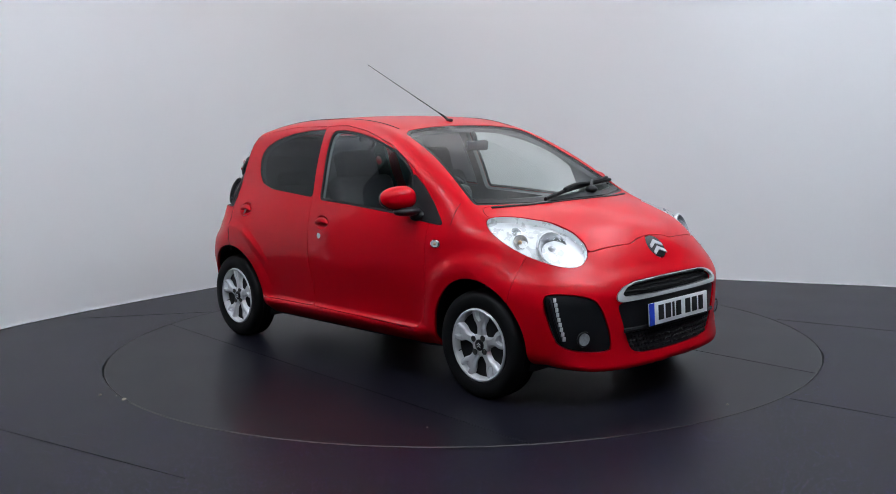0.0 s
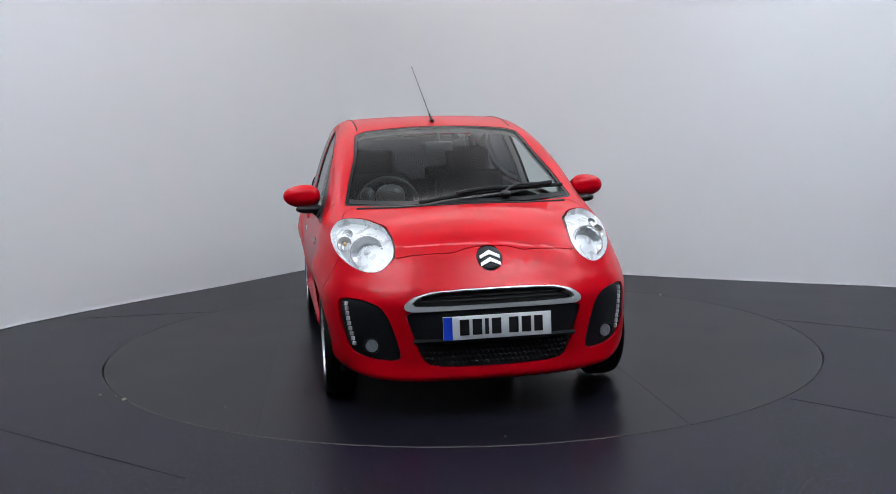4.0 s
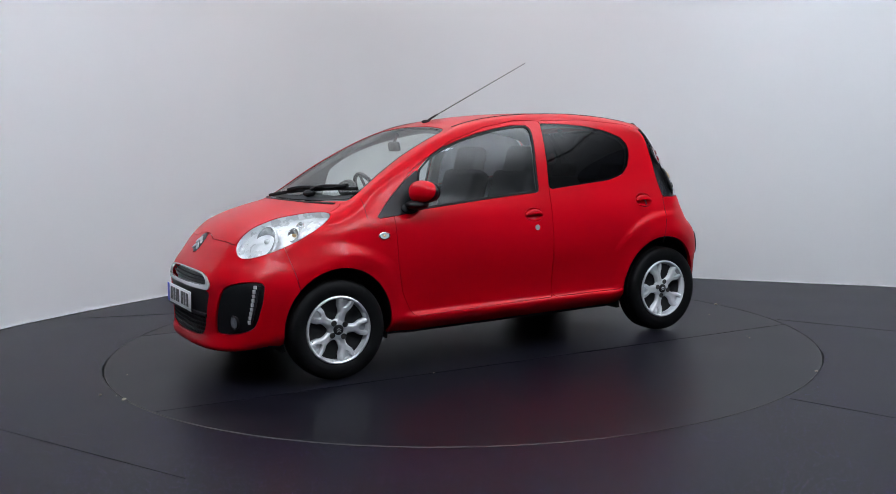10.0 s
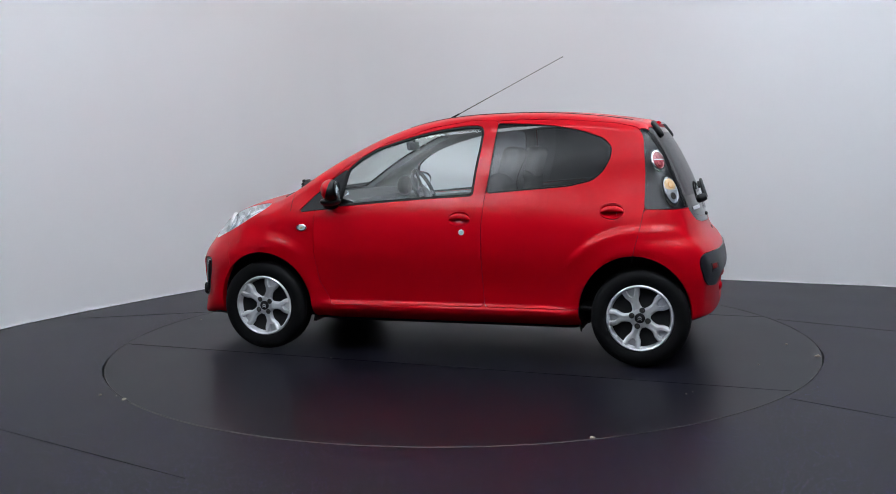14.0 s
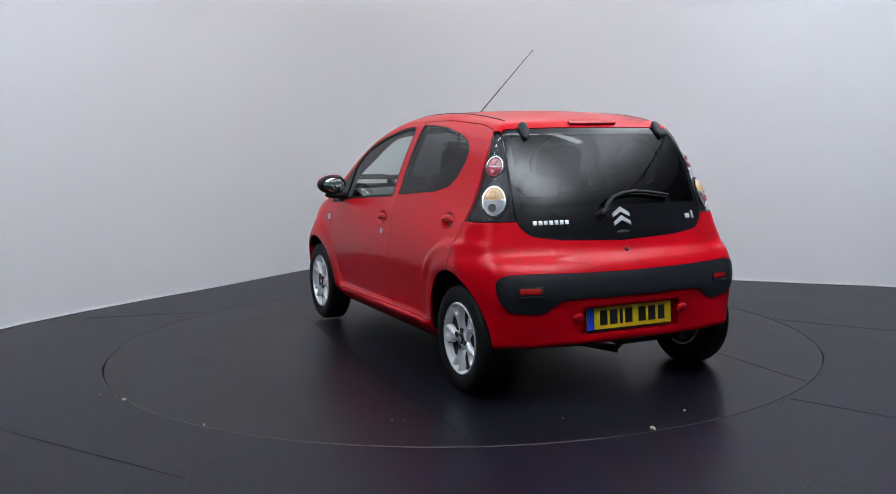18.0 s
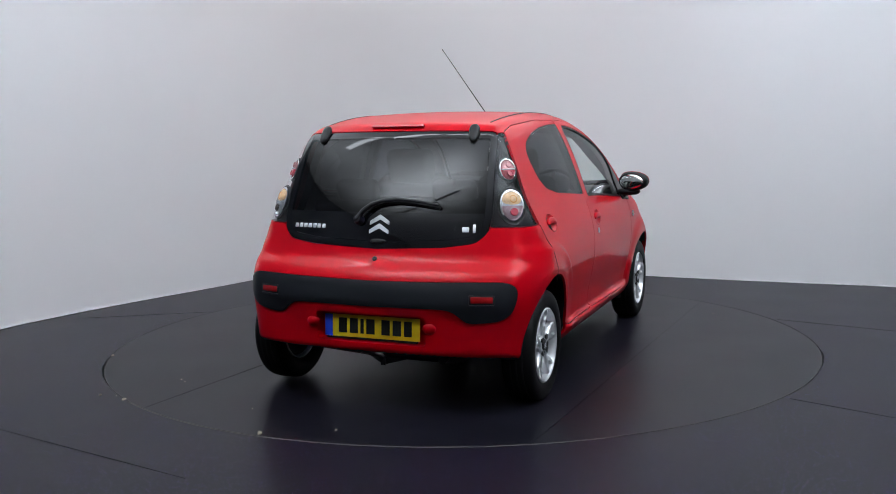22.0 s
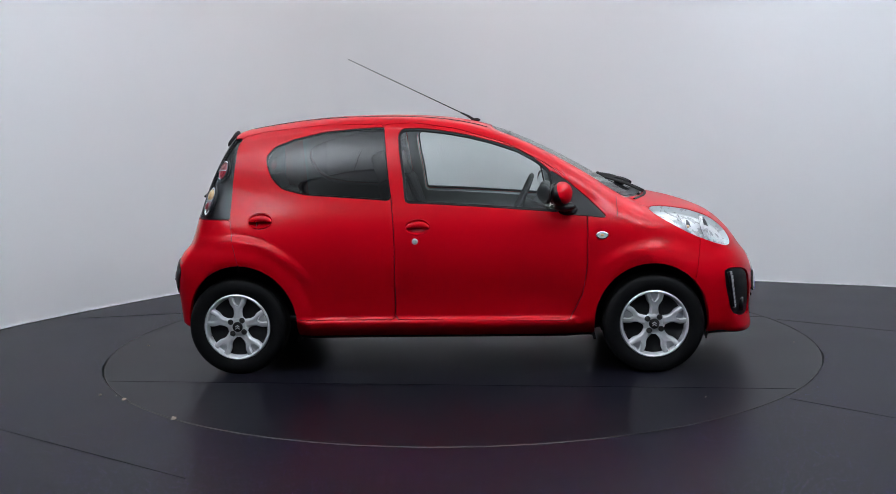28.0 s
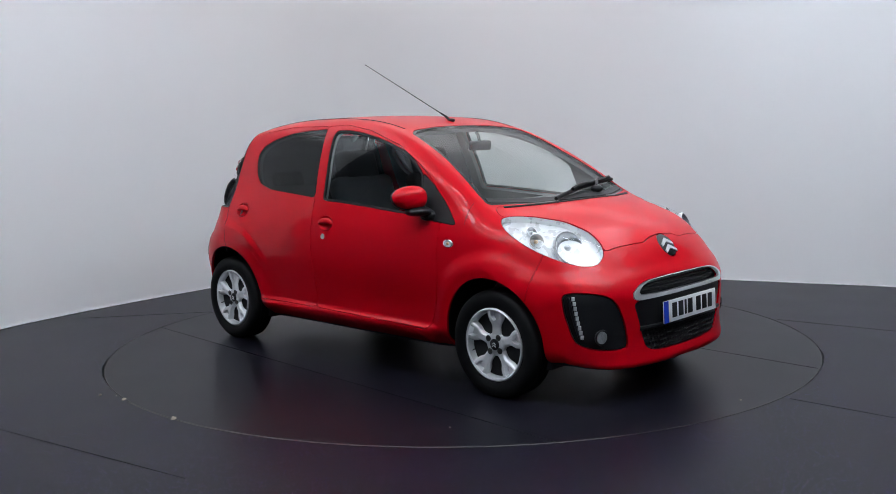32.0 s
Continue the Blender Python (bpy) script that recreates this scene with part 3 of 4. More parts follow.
BUMPER_F = np.minimum.reduce([SX - 1.405 - (SZ - .6) * .2, .83 - SZ, -HOOD - GAP, -LAMP_F - GAP, SX - 1.2])
BUMPER_R = np.minimum.reduce([seam - SX, .886 - SZ, -HATCH - GAP, np.where(SZ > .60, 1, -1.2 - SX)])
PLATE = np.minimum(shape_field(SA, SZ, [(-.1, .467), (.292, .467), (.292, .326), (-.1, .326)], .6), REAR)
UNDER = np.minimum(floor_line(SX) + .022 - SZ, -SN[:, 2] - .55)


def ellipse(cx, cz, rx, rz):
    return (1 - np.hypot((SX - cx) / rx, (SZ - cz) / rz)) * min(rx, rz)


HANDLE_F, HANDLE_R = ellipse(-.127, .835, .066, .042), ellipse(-1.013, .879, .066, .042)
REPEAT = ellipse(.884, .777, .030, .017)


def less(field, *others):
    return [field, *[-o - GAP for o in others]]


def car_skin():
    p = CAR
    lower = less(np.full(len(SX), .06), DOOR_F, DOOR_R, WIN_F, WIN_R, SAIL, ARCH, LAMP_F, HOOD, SCREEN, BUMPER_F, BUMPER_R, HATCH, LAMP_R, REPEAT, UNDER)
    panel("body_shell", lower, PAINT, p, "red painted body with wings, pillars, sills and roof")
    panel("bonnet", less(HOOD, LAMP_F), PAINT, p, "short red bonnet", lip=.02)
    panel("front_bumper", less(BUMPER_F, ARCH, CHROME_OUT, GRILLE, FOG, BADGE, UNDER), PAINT, p, "red front bumper", lip=.03)
    panel("rear_bumper", less(BUMPER_R, ARCH, STRIP, UNDER, PLATE), PAINT, p, "red rear bumper", lip=.02)
    panel("plate_recess", PLATE + .003, PAINT, p, lift=-.066, lip=-.065)
    panel("underbody", less(UNDER, ARCH), CABIN_BLACK, p, "dark underside")
    panel("windscreen_border", less(SCREEN, SCREEN - .021 + GAP), FRIT, p, "black windscreen border", lift=-.002)
    panel("cowl", [SCREEN - .019, COWL], BLACK, p, "black plastic cowl below the windscreen", lift=-.001)
    w = panel("windscreen", [SCREEN - .019, -COWL], GLASS_FRONT, p, "large clear windscreen", lift=-.003, lip=.004)
    w.visible_shadow = False
    panel("tailgate_border", less(HATCH, HATCH - .035), HATCH_BLACK, p, "gloss black tailgate glass border", lift=-.002)
    low = .955 - SZ
    panel("tailgate_panel", [HATCH - .033, low], HATCH_BLACK, p, "gloss black lower tailgate glass", lift=-.002)
    w = panel("tailgate_glass", [HATCH - .033, -low], HATCH_GLASS, p, "dark tinted tailgate glass", lift=-.002, lip=.004)
    w.visible_shadow = False
    panel("bumper_strip", STRIP, TRIM, p, "black moulded bumper strip", lift=.006, lip=.02)
    panel("grille_surround", less(CHROME_OUT, CHROME_IN), SATIN, p, "chrome grille surround", lift=.005, lip=.014)
    panel("upper_grille", CHROME_IN, BLACK, p, lift=-.03)
    panel("grille", GRILLE, BLACK, p, "black lower grille panel", lift=-.008, lip=.02)
    for side in (1, -1):
        d = panel("front_door", less(DOOR_F, WIN_F, SAIL, HANDLE_F, ARCH), PAINT, p, "red front door", side=side)
        r = panel("rear_door", less(DOOR_R, WIN_R, ARCH, HANDLE_R), PAINT, p, "red rear door", side=side)
        panel("window_seal", less(WIN_F, WIN_F - .014), RUBBER, d, "black rubber window seal", lift=-.001, side=side)
        w = panel("door_glass", WIN_F - .012, GLASS, d, "clear door window", lift=-.006, lip=.004, side=side)
        w.visible_shadow = False
        panel("sail_trim", less(SAIL, WIN_F), BLACK, d, "black plastic corner trim", lift=-.001, side=side)
        panel("window_seal", less(WIN_R, WIN_R - .008), FRIT, r, lift=-.001, side=side)
        w = panel("door_glass", WIN_R - .007, GLASS_DARK, r, "dark privacy window", lift=-.001, lip=.004, side=side)
        w.visible_shadow = False
        lamp = panel("headlamp", LAMP_F, GLASS_COVER, p, "large clear oval headlamp", lift=0, lip=.004, side=side)
        lamp.visible_shadow = False
        panel("lamp_housing", LAMP_F + .001, LAMP_SILVER, lamp, "silver lamp housing", lift=-.034, lip=-.033, side=side)
        tail = panel("tail_lamp", LAMP_R, GLASS_COVER, p, "tall tail lamp with smoked housing and round lenses", lip=.004, side=side)
        tail.visible_shadow = False
        panel("lamp_housing", LAMP_R + .001, LAMP_SMOKE, tail, lift=-.024, lip=-.022, side=side)
        panel("fog_bezel", FOG, BLACK, p, "black fog lamp bezel", lift=-.010, lip=.02, side=side)
        panel("side_repeater", REPEAT, LAMP_WHITE, p, "clear side repeater", lift=.003, side=side)
    panel("lining", less(np.full(len(SX), .06), WIN_F + .004, WIN_R + .004, SCREEN - .004, HATCH - .004, ARCH + .05, UNDER, PLATE + .06), LINING, p, "grey cabin lining", lift=-.045, lip=-.043)


car_skin()

# ---- wheels ----


def wheel(x, y, side, phase):
    """A tyre on a five-spoke alloy rim with slotted spokes; the outside looks along +y before it is turned."""
    w = new("wheel")
    w.parent = CAR
    w["label"] = "black tyre on a silver five-spoke alloy wheel"
    w.matrix_basis = pose(x, y, .279, 0, 0, 0 if side > 0 else 180)
    part("tyre", lathe([(.186, .060), (.194, .072), (.214, .079), (.240, .080), (.260, .075), (.272, .065), (.277, .050), (.279, .02), (.279, -.04), (.277, -.062), (.262, -.078), (.235, -.080), (.2, -.074), (.18, -.06)], 72, closed=True), TYRE, w)
    for h in (-.03, 0, .03):
        part("groove", lathe([(.2795, h - .004), (.2800, h), (.2795, h + .004)], 72), RUBBER, w)
    part("rim", lathe([(.1895, .062), (.188, .071), (.182, .075), (.175, .071), (.171, .058), (.163, .02), (.158, -.03), (.165, -.06), (.173, -.06), (.167, -.03), (.172, .02), (.182, .058)], 72, closed=True), ALLOY, w, "silver rim")
    stations = ((.030, .035, 0), (.050, .028, 0), (.070, .0235, 0), (.088, .0225, 0), (.103, .0255, 0), (.114, .032, 0), (.122, .038, 0), (.127, .041, .005), (.132, .043, .011), (.141, .0455, .0165), (.152, .048, .0195), (.165, .0505, .021), (.180, .053, .0215))
    for k in range(5):
        a = radians(90 + 72 * k + phase)
        bm = bmesh.new()
        for s in (1, -1):
            rows = []
            for r, wide, slot in stations:
                high = .054 + .013 * (r - .03) / .14
                rows.append([bm.verts.new((r, y, s * t)) for t, y in ((slot, .022), (slot, high - (.008 if slot else 0)), (slot + .0045, high), (wide * .55 + slot * .45, high + .001), (wide - .006, high - .002), (wide, high - .010), (wide + .002, .022))])
            for p, q in zip(rows, rows[1:]):
                for i in range(6):
                    bm.faces.new((p[i], p[i + 1], q[i + 1], q[i]))
        bmesh.ops.remove_doubles(bm, verts=bm.verts[:], dist=1e-5)
        bmesh.ops.recalc_face_normals(bm, faces=bm.faces[:])
        prism([(.124, -.026), (.176, -.028), (.176, .028), (.124, .026)], .020, .041, .003, bm)
        bmesh.ops.rotate(bm, matrix=Matrix.Rotation(-a, 3, "Y"), verts=bm.verts)
        part("spoke", bm, ALLOY, w)
    part("hub", lathe([(0, .02), (.058, .02), (.060, .05), (.052, .056), (.032, .058), (0, .058)], 40), ALLOY, w)
    part("hub_cap", lathe([(.0, .055), (.029, .055), (.029, .062), (.024, .065), (0, .066)], 32), BLACK, w, "black centre cap")
    for dz in (-.006, .006):
        part("emblem", prism([(0, dz + .006), (-.012, dz - .003), (-.012, dz - .008), (0, dz), (.012, dz - .008), (.012, dz - .003)], .064, .068, 0), SILVER, w)
    for k in range(4):
        a = radians(36 + 90 * k + phase)
        m = Matrix.Translation((.047 * math.cos(a), .004, .047 * math.sin(a)))
        # a black disc stands in for the shade inside the bolt hole
        part("bolt_hole_shade", lathe([(.0, .058), (.0150, .058), (.0165, .0615), (.0150, .0625), (.0135, .060), (0, .0595)], 18, m), CABIN_BLACK, w)
        part("wheel_bolt", lathe([(0, .045), (.009, .045), (.009, .0620), (.006, .0630), (0, .0615)], 12, m), DARK_METAL, w)
    part("brake_disc", lathe([(.05, -.01), (.125, -.01), (.125, .006), (.05, .006)], 40, closed=True), DARK_METAL, w)
    bm = rbox(.07, .05, .11, .012, Matrix.Translation((-.10, -.0, .02)))
    part("brake_caliper", bm, DARK_METAL, w)
    part("back_plate", lathe([(.0, -.045), (.15, -.045), (.15, -.04), (0, -.04)], 36), CABIN_BLACK, w)
    part("valve", tube([(.16, .03, -.05), (.15, .06, -.05)], .003), RUBBER, w)


for wx in (1.17, -1.17):
    for s in (1, -1):
        wheel(wx, s * (.708 if wx > 0 else .702), s, 1 if s < 0 else 19 if wx > 0 else -19)


def wheel_well(x, rx, rz, side):
    n = 28
    bm = bmesh.new()
    rows = []
    for i in range(n + 1):
        a = math.pi * (-.10 + 1.20 * i / n)
        row = []
        for rr, y in ((.004, 1.0), (.018, .70), (.018, .45), (-.29, .45)):
            px, pz = x + (rx + rr) * math.cos(a), .288 + (rz + rr) * math.sin(a)
            lo, hi = 0.0, 1.0
            for _ in range(24):
                m = (lo + hi) / 2
                lo, hi = (m, hi) if body_field(px, m, max(pz, .24)) < 0 else (lo, m)
            row.append(bm.verts.new((px, side * min(y, lo - .012), pz)))
        rows.append(row)
    for a, b in zip(rows, rows[1:]):
        for k in range(3):
            bm.faces.new((a[k], a[k + 1], b[k + 1], b[k]))
    bmesh.ops.recalc_face_normals(bm, faces=bm.faces[:])
    part("wheel_arch_liner", bm, CABIN_BLACK, CAR, "black wheel arch liner")


for s in (1, -1):
    wheel_well(1.158, .312, .335, s)
    wheel_well(-1.140, .312, .342, s)

# ---- fittings on the skin ----


def on_skin(p, way, reach=1.6):
    """The point where a line from p along way leaves the car's skin, and the outward normal there."""
    p, way = np.array(p, float), np.array(way, float)
    lo, hi = 0.0, reach
    for _ in range(40):
        m = (lo + hi) / 2
        if body_field(*(p + m * way)) < 0:
            lo = m
        else:
            hi = m
    q = p + lo * way
    n = np.array([body_field(*(q + 0.004 * e)) - body_field(*(q - 0.004 * e)) for e in np.eye(3)])
    return Vector(q), Vector(n).normalized()


def on_side(x, z, side=1):
    return on_skin((x, 0, z), (0, side, 0))


def on_front(y, z):
    return on_skin((0.9, y, z), (1, 0, 0))


def on_rear(y, z):
    return on_skin((-0.9, y, z), (-1, 0, 0))


def on_top(x, y):
    return on_skin((x, y, 0.7), (0, 0, 1))


def seat(p, n, lift=0.0):
    """A pose at p whose y axis looks out along n and whose z axis stays up."""
    n = Vector(n).normalized()
    up = Vector((0, 0, 1)) - n * n.z
    up = up.normalized() if up.length > 1e-3 else Vector((-1, 0, 0))
    m = Matrix((n.cross(up) * -1, n, up)).transposed()
    if m.determinant() < 0:
        m = Matrix((n.cross(up), n, up)).transposed()
    return Matrix.Translation(Vector(p) + n * lift) @ m.to_4x4()


def chevrons(name, m, w, h, material, parent, label, depth=0.006):
    for k in (0, 1):
        z0 = -h / 2 + k * h * 0.46
        bm = prism([(0, z0 + h * 0.54), (-w / 2, z0 + h * 0.20), (-w / 2, z0), (0, z0 + h * 0.28), (w / 2, z0), (w / 2, z0 + h * 0.20)], 0, depth, 0)
        bmesh.ops.transform(bm, matrix=m, verts=bm.verts)
        part(name, bm, material, parent, label)


def headlamp(side):
    lamp = [o for o in CAR.children if o.name.startswith("headlamp")][0 if side > 0 else 1]
    for x, z, r, deep, bulb in ((1.505, .790, .078, .036, None), (1.378, .818, .036, .026, AMBER), (1.330, .866, .026, .024, LAMP_WHITE)):
        p, n = on_side(x, z, side)
        axis = (n + Vector((0.9, 0, -0.05))).normalized()
        m = seat(p - n * deep * 0.9, axis)
        part("reflector", lathe([(.008 * r / .08, -.35 * r), (.35 * r, -.33 * r), (.68 * r, -.2 * r), (.92 * r, .02 * r), (1.0 * r, .14 * r), (1.06 * r, .14 * r), (1.08 * r, .02 * r)], 18, m, caps=False), REFLECTOR, lamp, "chromed reflector", 12)
        part("bulb", blob(.16 * r + .004, .22 * r + .006, .16 * r + .004, m @ Matrix.Translation((0, -.1 * r, 0)), u=14, v=10), bulb or LAMP_WHITE, lamp)
        part("lamp_ring", lathe([(1.02 * r, .10 * r), (1.07 * r, .15 * r), (1.13 * r, .10 * r), (1.11 * r, -.1 * r)], 36, m, caps=False), LAMP_SILVER, lamp)


def tail_lamp(side):
    lamp = [o for o in CAR.children if o.name.startswith("tail_lamp")][0 if side > 0 else 1]
    for x, z, rx, rz, top, low in ((-1.262, 1.164, .040, .052, LENS_PINK, LENS_RED), (-1.338, .993, .054, .074, LENS_CLEAR, LENS_CLEAR if side > 0 else LENS_MILK)):
        p, n = on_side(x, z, side)
        n = (n + Vector((-.30, 0, 0))).normalized()
        m = seat(p, n, -.016)
        part("lens_ring", lathe([(.9, -.3), (1.08, 0), (1.12, .1), (1.0, .14), (.95, 0)], 30, m @ Matrix.Diagonal((rx, .05, rz, 1)), closed=True), CHROME, lamp, "chromed lens ring")
        # a black ring behind the lens paints in the shadow round it
        part("lens_shade_ring", lathe([(.9, -.35), (1.32, -.1), (1.26, .0), (1.0, -.12)], 30, m @ Matrix.Diagonal((rx, .05, rz, 1)), closed=True), CABIN_BLACK, lamp, "black ring standing in for the shadow round the lens")
        for half, mat_ in ((1, top), (-1, low)):
            bm = blob(rx * .97, .013, rz * .97, u=22, v=14)
            cutn = Vector((0, 0, half))
            bmesh.ops.bisect_plane(bm, geom=bm.verts[:] + bm.edges[:] + bm.faces[:], plane_co=(0, 0, 0), plane_no=cutn, clear_inner=True)
            bmesh.ops.transform(bm, matrix=m, verts=bm.verts)
            part("lens", bm, mat_, lamp)
        if z < 1.1:
            part("indicator_bulb", blob(rx * .90, .012, rz * .50, m @ Matrix.Translation((0, .006, .45 * rz)), u=18, v=12), AMBER, lamp, "amber indicator lens")
        for dz, glow in ((.42, top if z > 1.1 else AMBER_DEEP), (-.45, LENS_RED if side < 0 or z > 1.1 else DARK_METAL)):
            part("bulb", lathe([(0, .010), (.25, .010), (.30, .012), (.36, .011), (.38, .006)], 20, m @ Matrix.Translation((.12 * rx * side, .006, dz * rz)) @ Matrix.Diagonal((rx, 1, rx, 1)), caps=False), glow, lamp)
        part("lens_rib", rbox(rx * 1.8, .006, .005, .002, m @ Matrix.Translation((0, .011, 0))), LENS_CLEAR, lamp)


def door_mirror(side):
    root = new("door_mirror")
    root.parent = CAR
    root["label"] = "red and black door mirror"
    c = Vector((.655, side * .842, 1.010))
    bm = blob(.060, .106, .064, u=32, v=20, power=.88)
    for v in bm.verts:
        v.co.x = v.co.x * (1.0 if v.co.x > 0 else .62)
        v.co.z *= 1 - .12 * (side * v.co.y / .106)
    hull = bm.copy()
    bmesh.ops.bisect_plane(bm, geom=bm.verts[:] + bm.edges[:] + bm.faces[:], plane_co=(.016, 0, -.010), plane_no=(.95, 0, .31), clear_inner=True)
    bmesh.ops.transform(bm, matrix=Matrix.Translation(c) @ pose(0, 0, 0, 0, 0, side * 15), verts=bm.verts)
    part("mirror_cap", bm, PAINT, root, "glossy red mirror cap")
    bmesh.ops.scale(hull, vec=(.97, .985, .985), verts=hull.verts)
    bmesh.ops.translate(hull, vec=(-.003, 0, -.002), verts=hull.verts)
    bmesh.ops.transform(hull, matrix=Matrix.Translation(c) @ pose(0, 0, 0, 0, 0, side * 15), verts=hull.verts)
    part("mirror_case", hull, BLACK, root, "black mirror casing")
    m = Matrix.Translation(c) @ pose(0, 0, 0, 0, 0, side * 15) @ Matrix.Translation((-.036, 0, 0)) @ pose(0, 0, 0, 0, 0, 90)
    part("mirror_rim", lathe([(.80, 0), (.93, .006), (.97, .001), (.93, -.004)], 36, m @ Matrix.Diagonal((.098, 1, .058, 1)), closed=True), BLACK, root)
    part("mirror_glass", lathe([(0, .009), (.25, .0083), (.5, .0062), (.7, .0034), (.86, .0), (.86, -.003), (0, -.003)], 36, m @ pose(0, .003, 0, 9) @ Matrix.Diagonal((.098, 1, .058, 1))), MIRROR, root, "silvered mirror glass")
    foot, n = on_side(.70, .915, side)
    bm = tube([foot - n * .01, foot + n * .03 + Vector((-.005, 0, .01)), c + Vector((.0, side * -.05, -.045)), c + Vector((0, side * .0, -.03))], .03, .024, 12)
    part("mirror_arm", bm, BLACK, root)
    part("mirror_foot", blob(.055, .016, .032, seat(foot, n)), BLACK, root)
    part("mirror_neck", blob(.060, .080, .026, Matrix.Translation((.680, side * .800, .938)), power=.9), BLACK, root)


def door_bits(side):
    doors = [o for o in CAR.children if o.name.startswith("front_door")][0 if side > 0 else 1], [o for o in CAR.children if o.name.startswith("rear_door")][0 if side > 0 else 1]
    for door, x, z in ((doors[0], -.127, .840), (doors[1], -1.013, .884)):
        p, n = on_side(x, z, side)
        dish = [(0, -.015), (.25, -.0147), (.5, -.013), (.72, -.010), (.88, -.006), (.97, -.0015), (1.02, .0012), (1.06, .0008), (1.10, -.003)]
        part("handle_bowl", lathe(dish, 36, seat(p - Vector((0, 0, .005)), n) @ Matrix.Diagonal((.066, 1, .042, 1)), caps=False), PAINT, door, "red dished bowl")
        bm = blob(.064, .013, .017, u=28, v=16, power=.75)
        for v in bm.verts:
            v.co.z -= .016 * (v.co.x / .064)**2
        bmesh.ops.transform(bm, matrix=seat(p + Vector((0, 0, .010)), n, -.001), verts=bm.verts)
        part("door_handle", bm, PAINT, door, "red pull handle")
    p, n = on_side(-.143, .757, side)
    part("door_lock", lathe([(0, 0), (.017, 0), (.017, .003), (.012, .005), (.004, .005), (.003, .003), (0, .003)], 20, seat(p, n)), SILVER, doors[0], "small chrome door lock")
    p, n = on_side(.884, .777, side)
    part("repeater_bezel", lathe([(.030, 0), (.034, .004), (.028, .006)], 28, seat(p, n) @ Matrix.Diagonal((1, 1, .62, 1)), caps=False), CHROME, CAR)
    part("repeater_bulb", blob(.010, .004, .007, seat(p, n, .005), u=12, v=8), AMBER, CAR)


def front_end():
    p, n = on_front(0, .742)
    m = seat(p, n, -.006)
    part("badge", lathe([(0, 0), (.063, 0), (.066, .004), (.060, .008), (0, .0095)], 40, m), BLACK, CAR, "round black badge")
    chevrons("chevron", m @ Matrix.Translation((0, .008, -.006)), .098, .088, SILVER, CAR, "silver chevron shape")
    # number plate with its band and blank bars
    m = Matrix.Translation((1.836, 0, .436)) @ pose(0, 0, 0, 0, 0, -90) @ pose(0, 0, 0, 2)
    plate = part("number_plate", rbox(.52, .006, .111, .002, m), PLATE_WHITE, CAR, "white front plate with blank bars")
    part("plate_band", rbox(.042, .002, .109, 0, m @ Matrix.Translation((.238, .0035, 0))), PLATE_BLUE, plate, "blue band")
    x = -.184
    for k, w in enumerate((.050, .050, .020, .050, .050, .050, .046)):
        if k == 4:
            x += .022
        part("bar", rbox(w * .9, .002, .074, 0, m @ Matrix.Translation((-x - w / 2, .0036, .002))), INK, plate)
        x += w + .011
    part("plate_holder", rbox(.50, .006, .014, .002, m @ Matrix.Translation((0, -.003, -.060))), BLACK, plate)
    # slats and mesh
    for z in (.556, .574):
        path = [on_front(y, z)[0] - Vector((.024, 0, 0)) for y in np.linspace(-.36, .36, 15)]
        part("slat", tube(path, .0045, n=6), RUBBER, CAR)
    bm = bmesh.new()
    for row in range(5):
        z = .264 + row * .024
        for k in range(-14, 15):
            y = (k + .5 * (row % 2)) * .0245
            if abs(y) < .33 + .012 * row:
                q, nn = on_front(y, z)
                prism([(-.0105, 0), (-.005, .0085), (.005, .0085), (.0105, 0), (.005, -.0085), (-.005, -.0085)], -.016, -.003, .003, bm, seat(q, nn))
    part("grille_mesh", bm, RUBBER, CAR, "black honeycomb mesh")["kind"] = "stuff"
    path = [on_front(y, .372)[0] + Vector((-.004, 0, 0)) for y in np.linspace(-.39, .39, 15)]
    part("grille_bar", tube(path, .012, n=8), BLACK, CAR)
    for side in (1, -1):
        bezel = [o for o in CAR.children if o.name.startswith("fog_bezel")][0 if side > 0 else 1]
        q, nn = on_front(side * .577, .349)
        q = q - Vector((.015, 0, 0))
        ax = (nn + Vector((1.2, 0, 0))).normalized()
        m = seat(q, ax, .006)
        part("fog_ring", lathe([(.034, -.01), (.040, .004), (.038, .010), (.033, .008)], 30, m, caps=False), BLACK, bezel)
        part("fog_lamp", lathe([(0, .006), (.02, .008), (.030, .007), (.033, -.01), (0, -.01)], 28, m), FOG_LENS, bezel, "round fog lamp")
        part("fog_glass", lathe([(0, .014), (.02, .012), (.035, .007)], 28, m, caps=False), GLASS_COVER, bezel)
        for k in range(9):
            y, z = .690 - .03 * (k / 8)**1.6, .545 - .19 * k / 8
            q, nn = on_front(side * y, z)
            part("running_light", rbox(.016, .012, .0205, .002, seat(q, nn, -.005)), LAMP_WHITE, bezel)
        path = [on_front(side * (.704 - .034 * (k / 6)**1.6), .552 - .20 * k / 6)[0] for k in range(7)]
        part("bezel_fin", tube(path, .008, .006, 8), TRIM, bezel)
    # wiper
    root = new("front_wiper")
    root.parent = CAR
    root["label"] = "black single wiper lying across the screen"
    ends = Vector((1.165, -.25)), Vector((.945, .60))
    line = [ends[0].lerp(ends[1], k / 12) for k in range(13)]
    pts = [on_top(q.x, q.y)[0] + Vector((.01, 0, .013)) for q in line]
    part("wiper_blade", tube(pts, .011, n=6), RUBBER, root)
    pts = [on_top(q.x, q.y)[0] + Vector((.02, 0, .026 + .006 * math.sin(k * .9))) for k, q in enumerate(line[3:12])]
    part("blade_frame", tube(pts, .011, n=6), RUBBER, root)
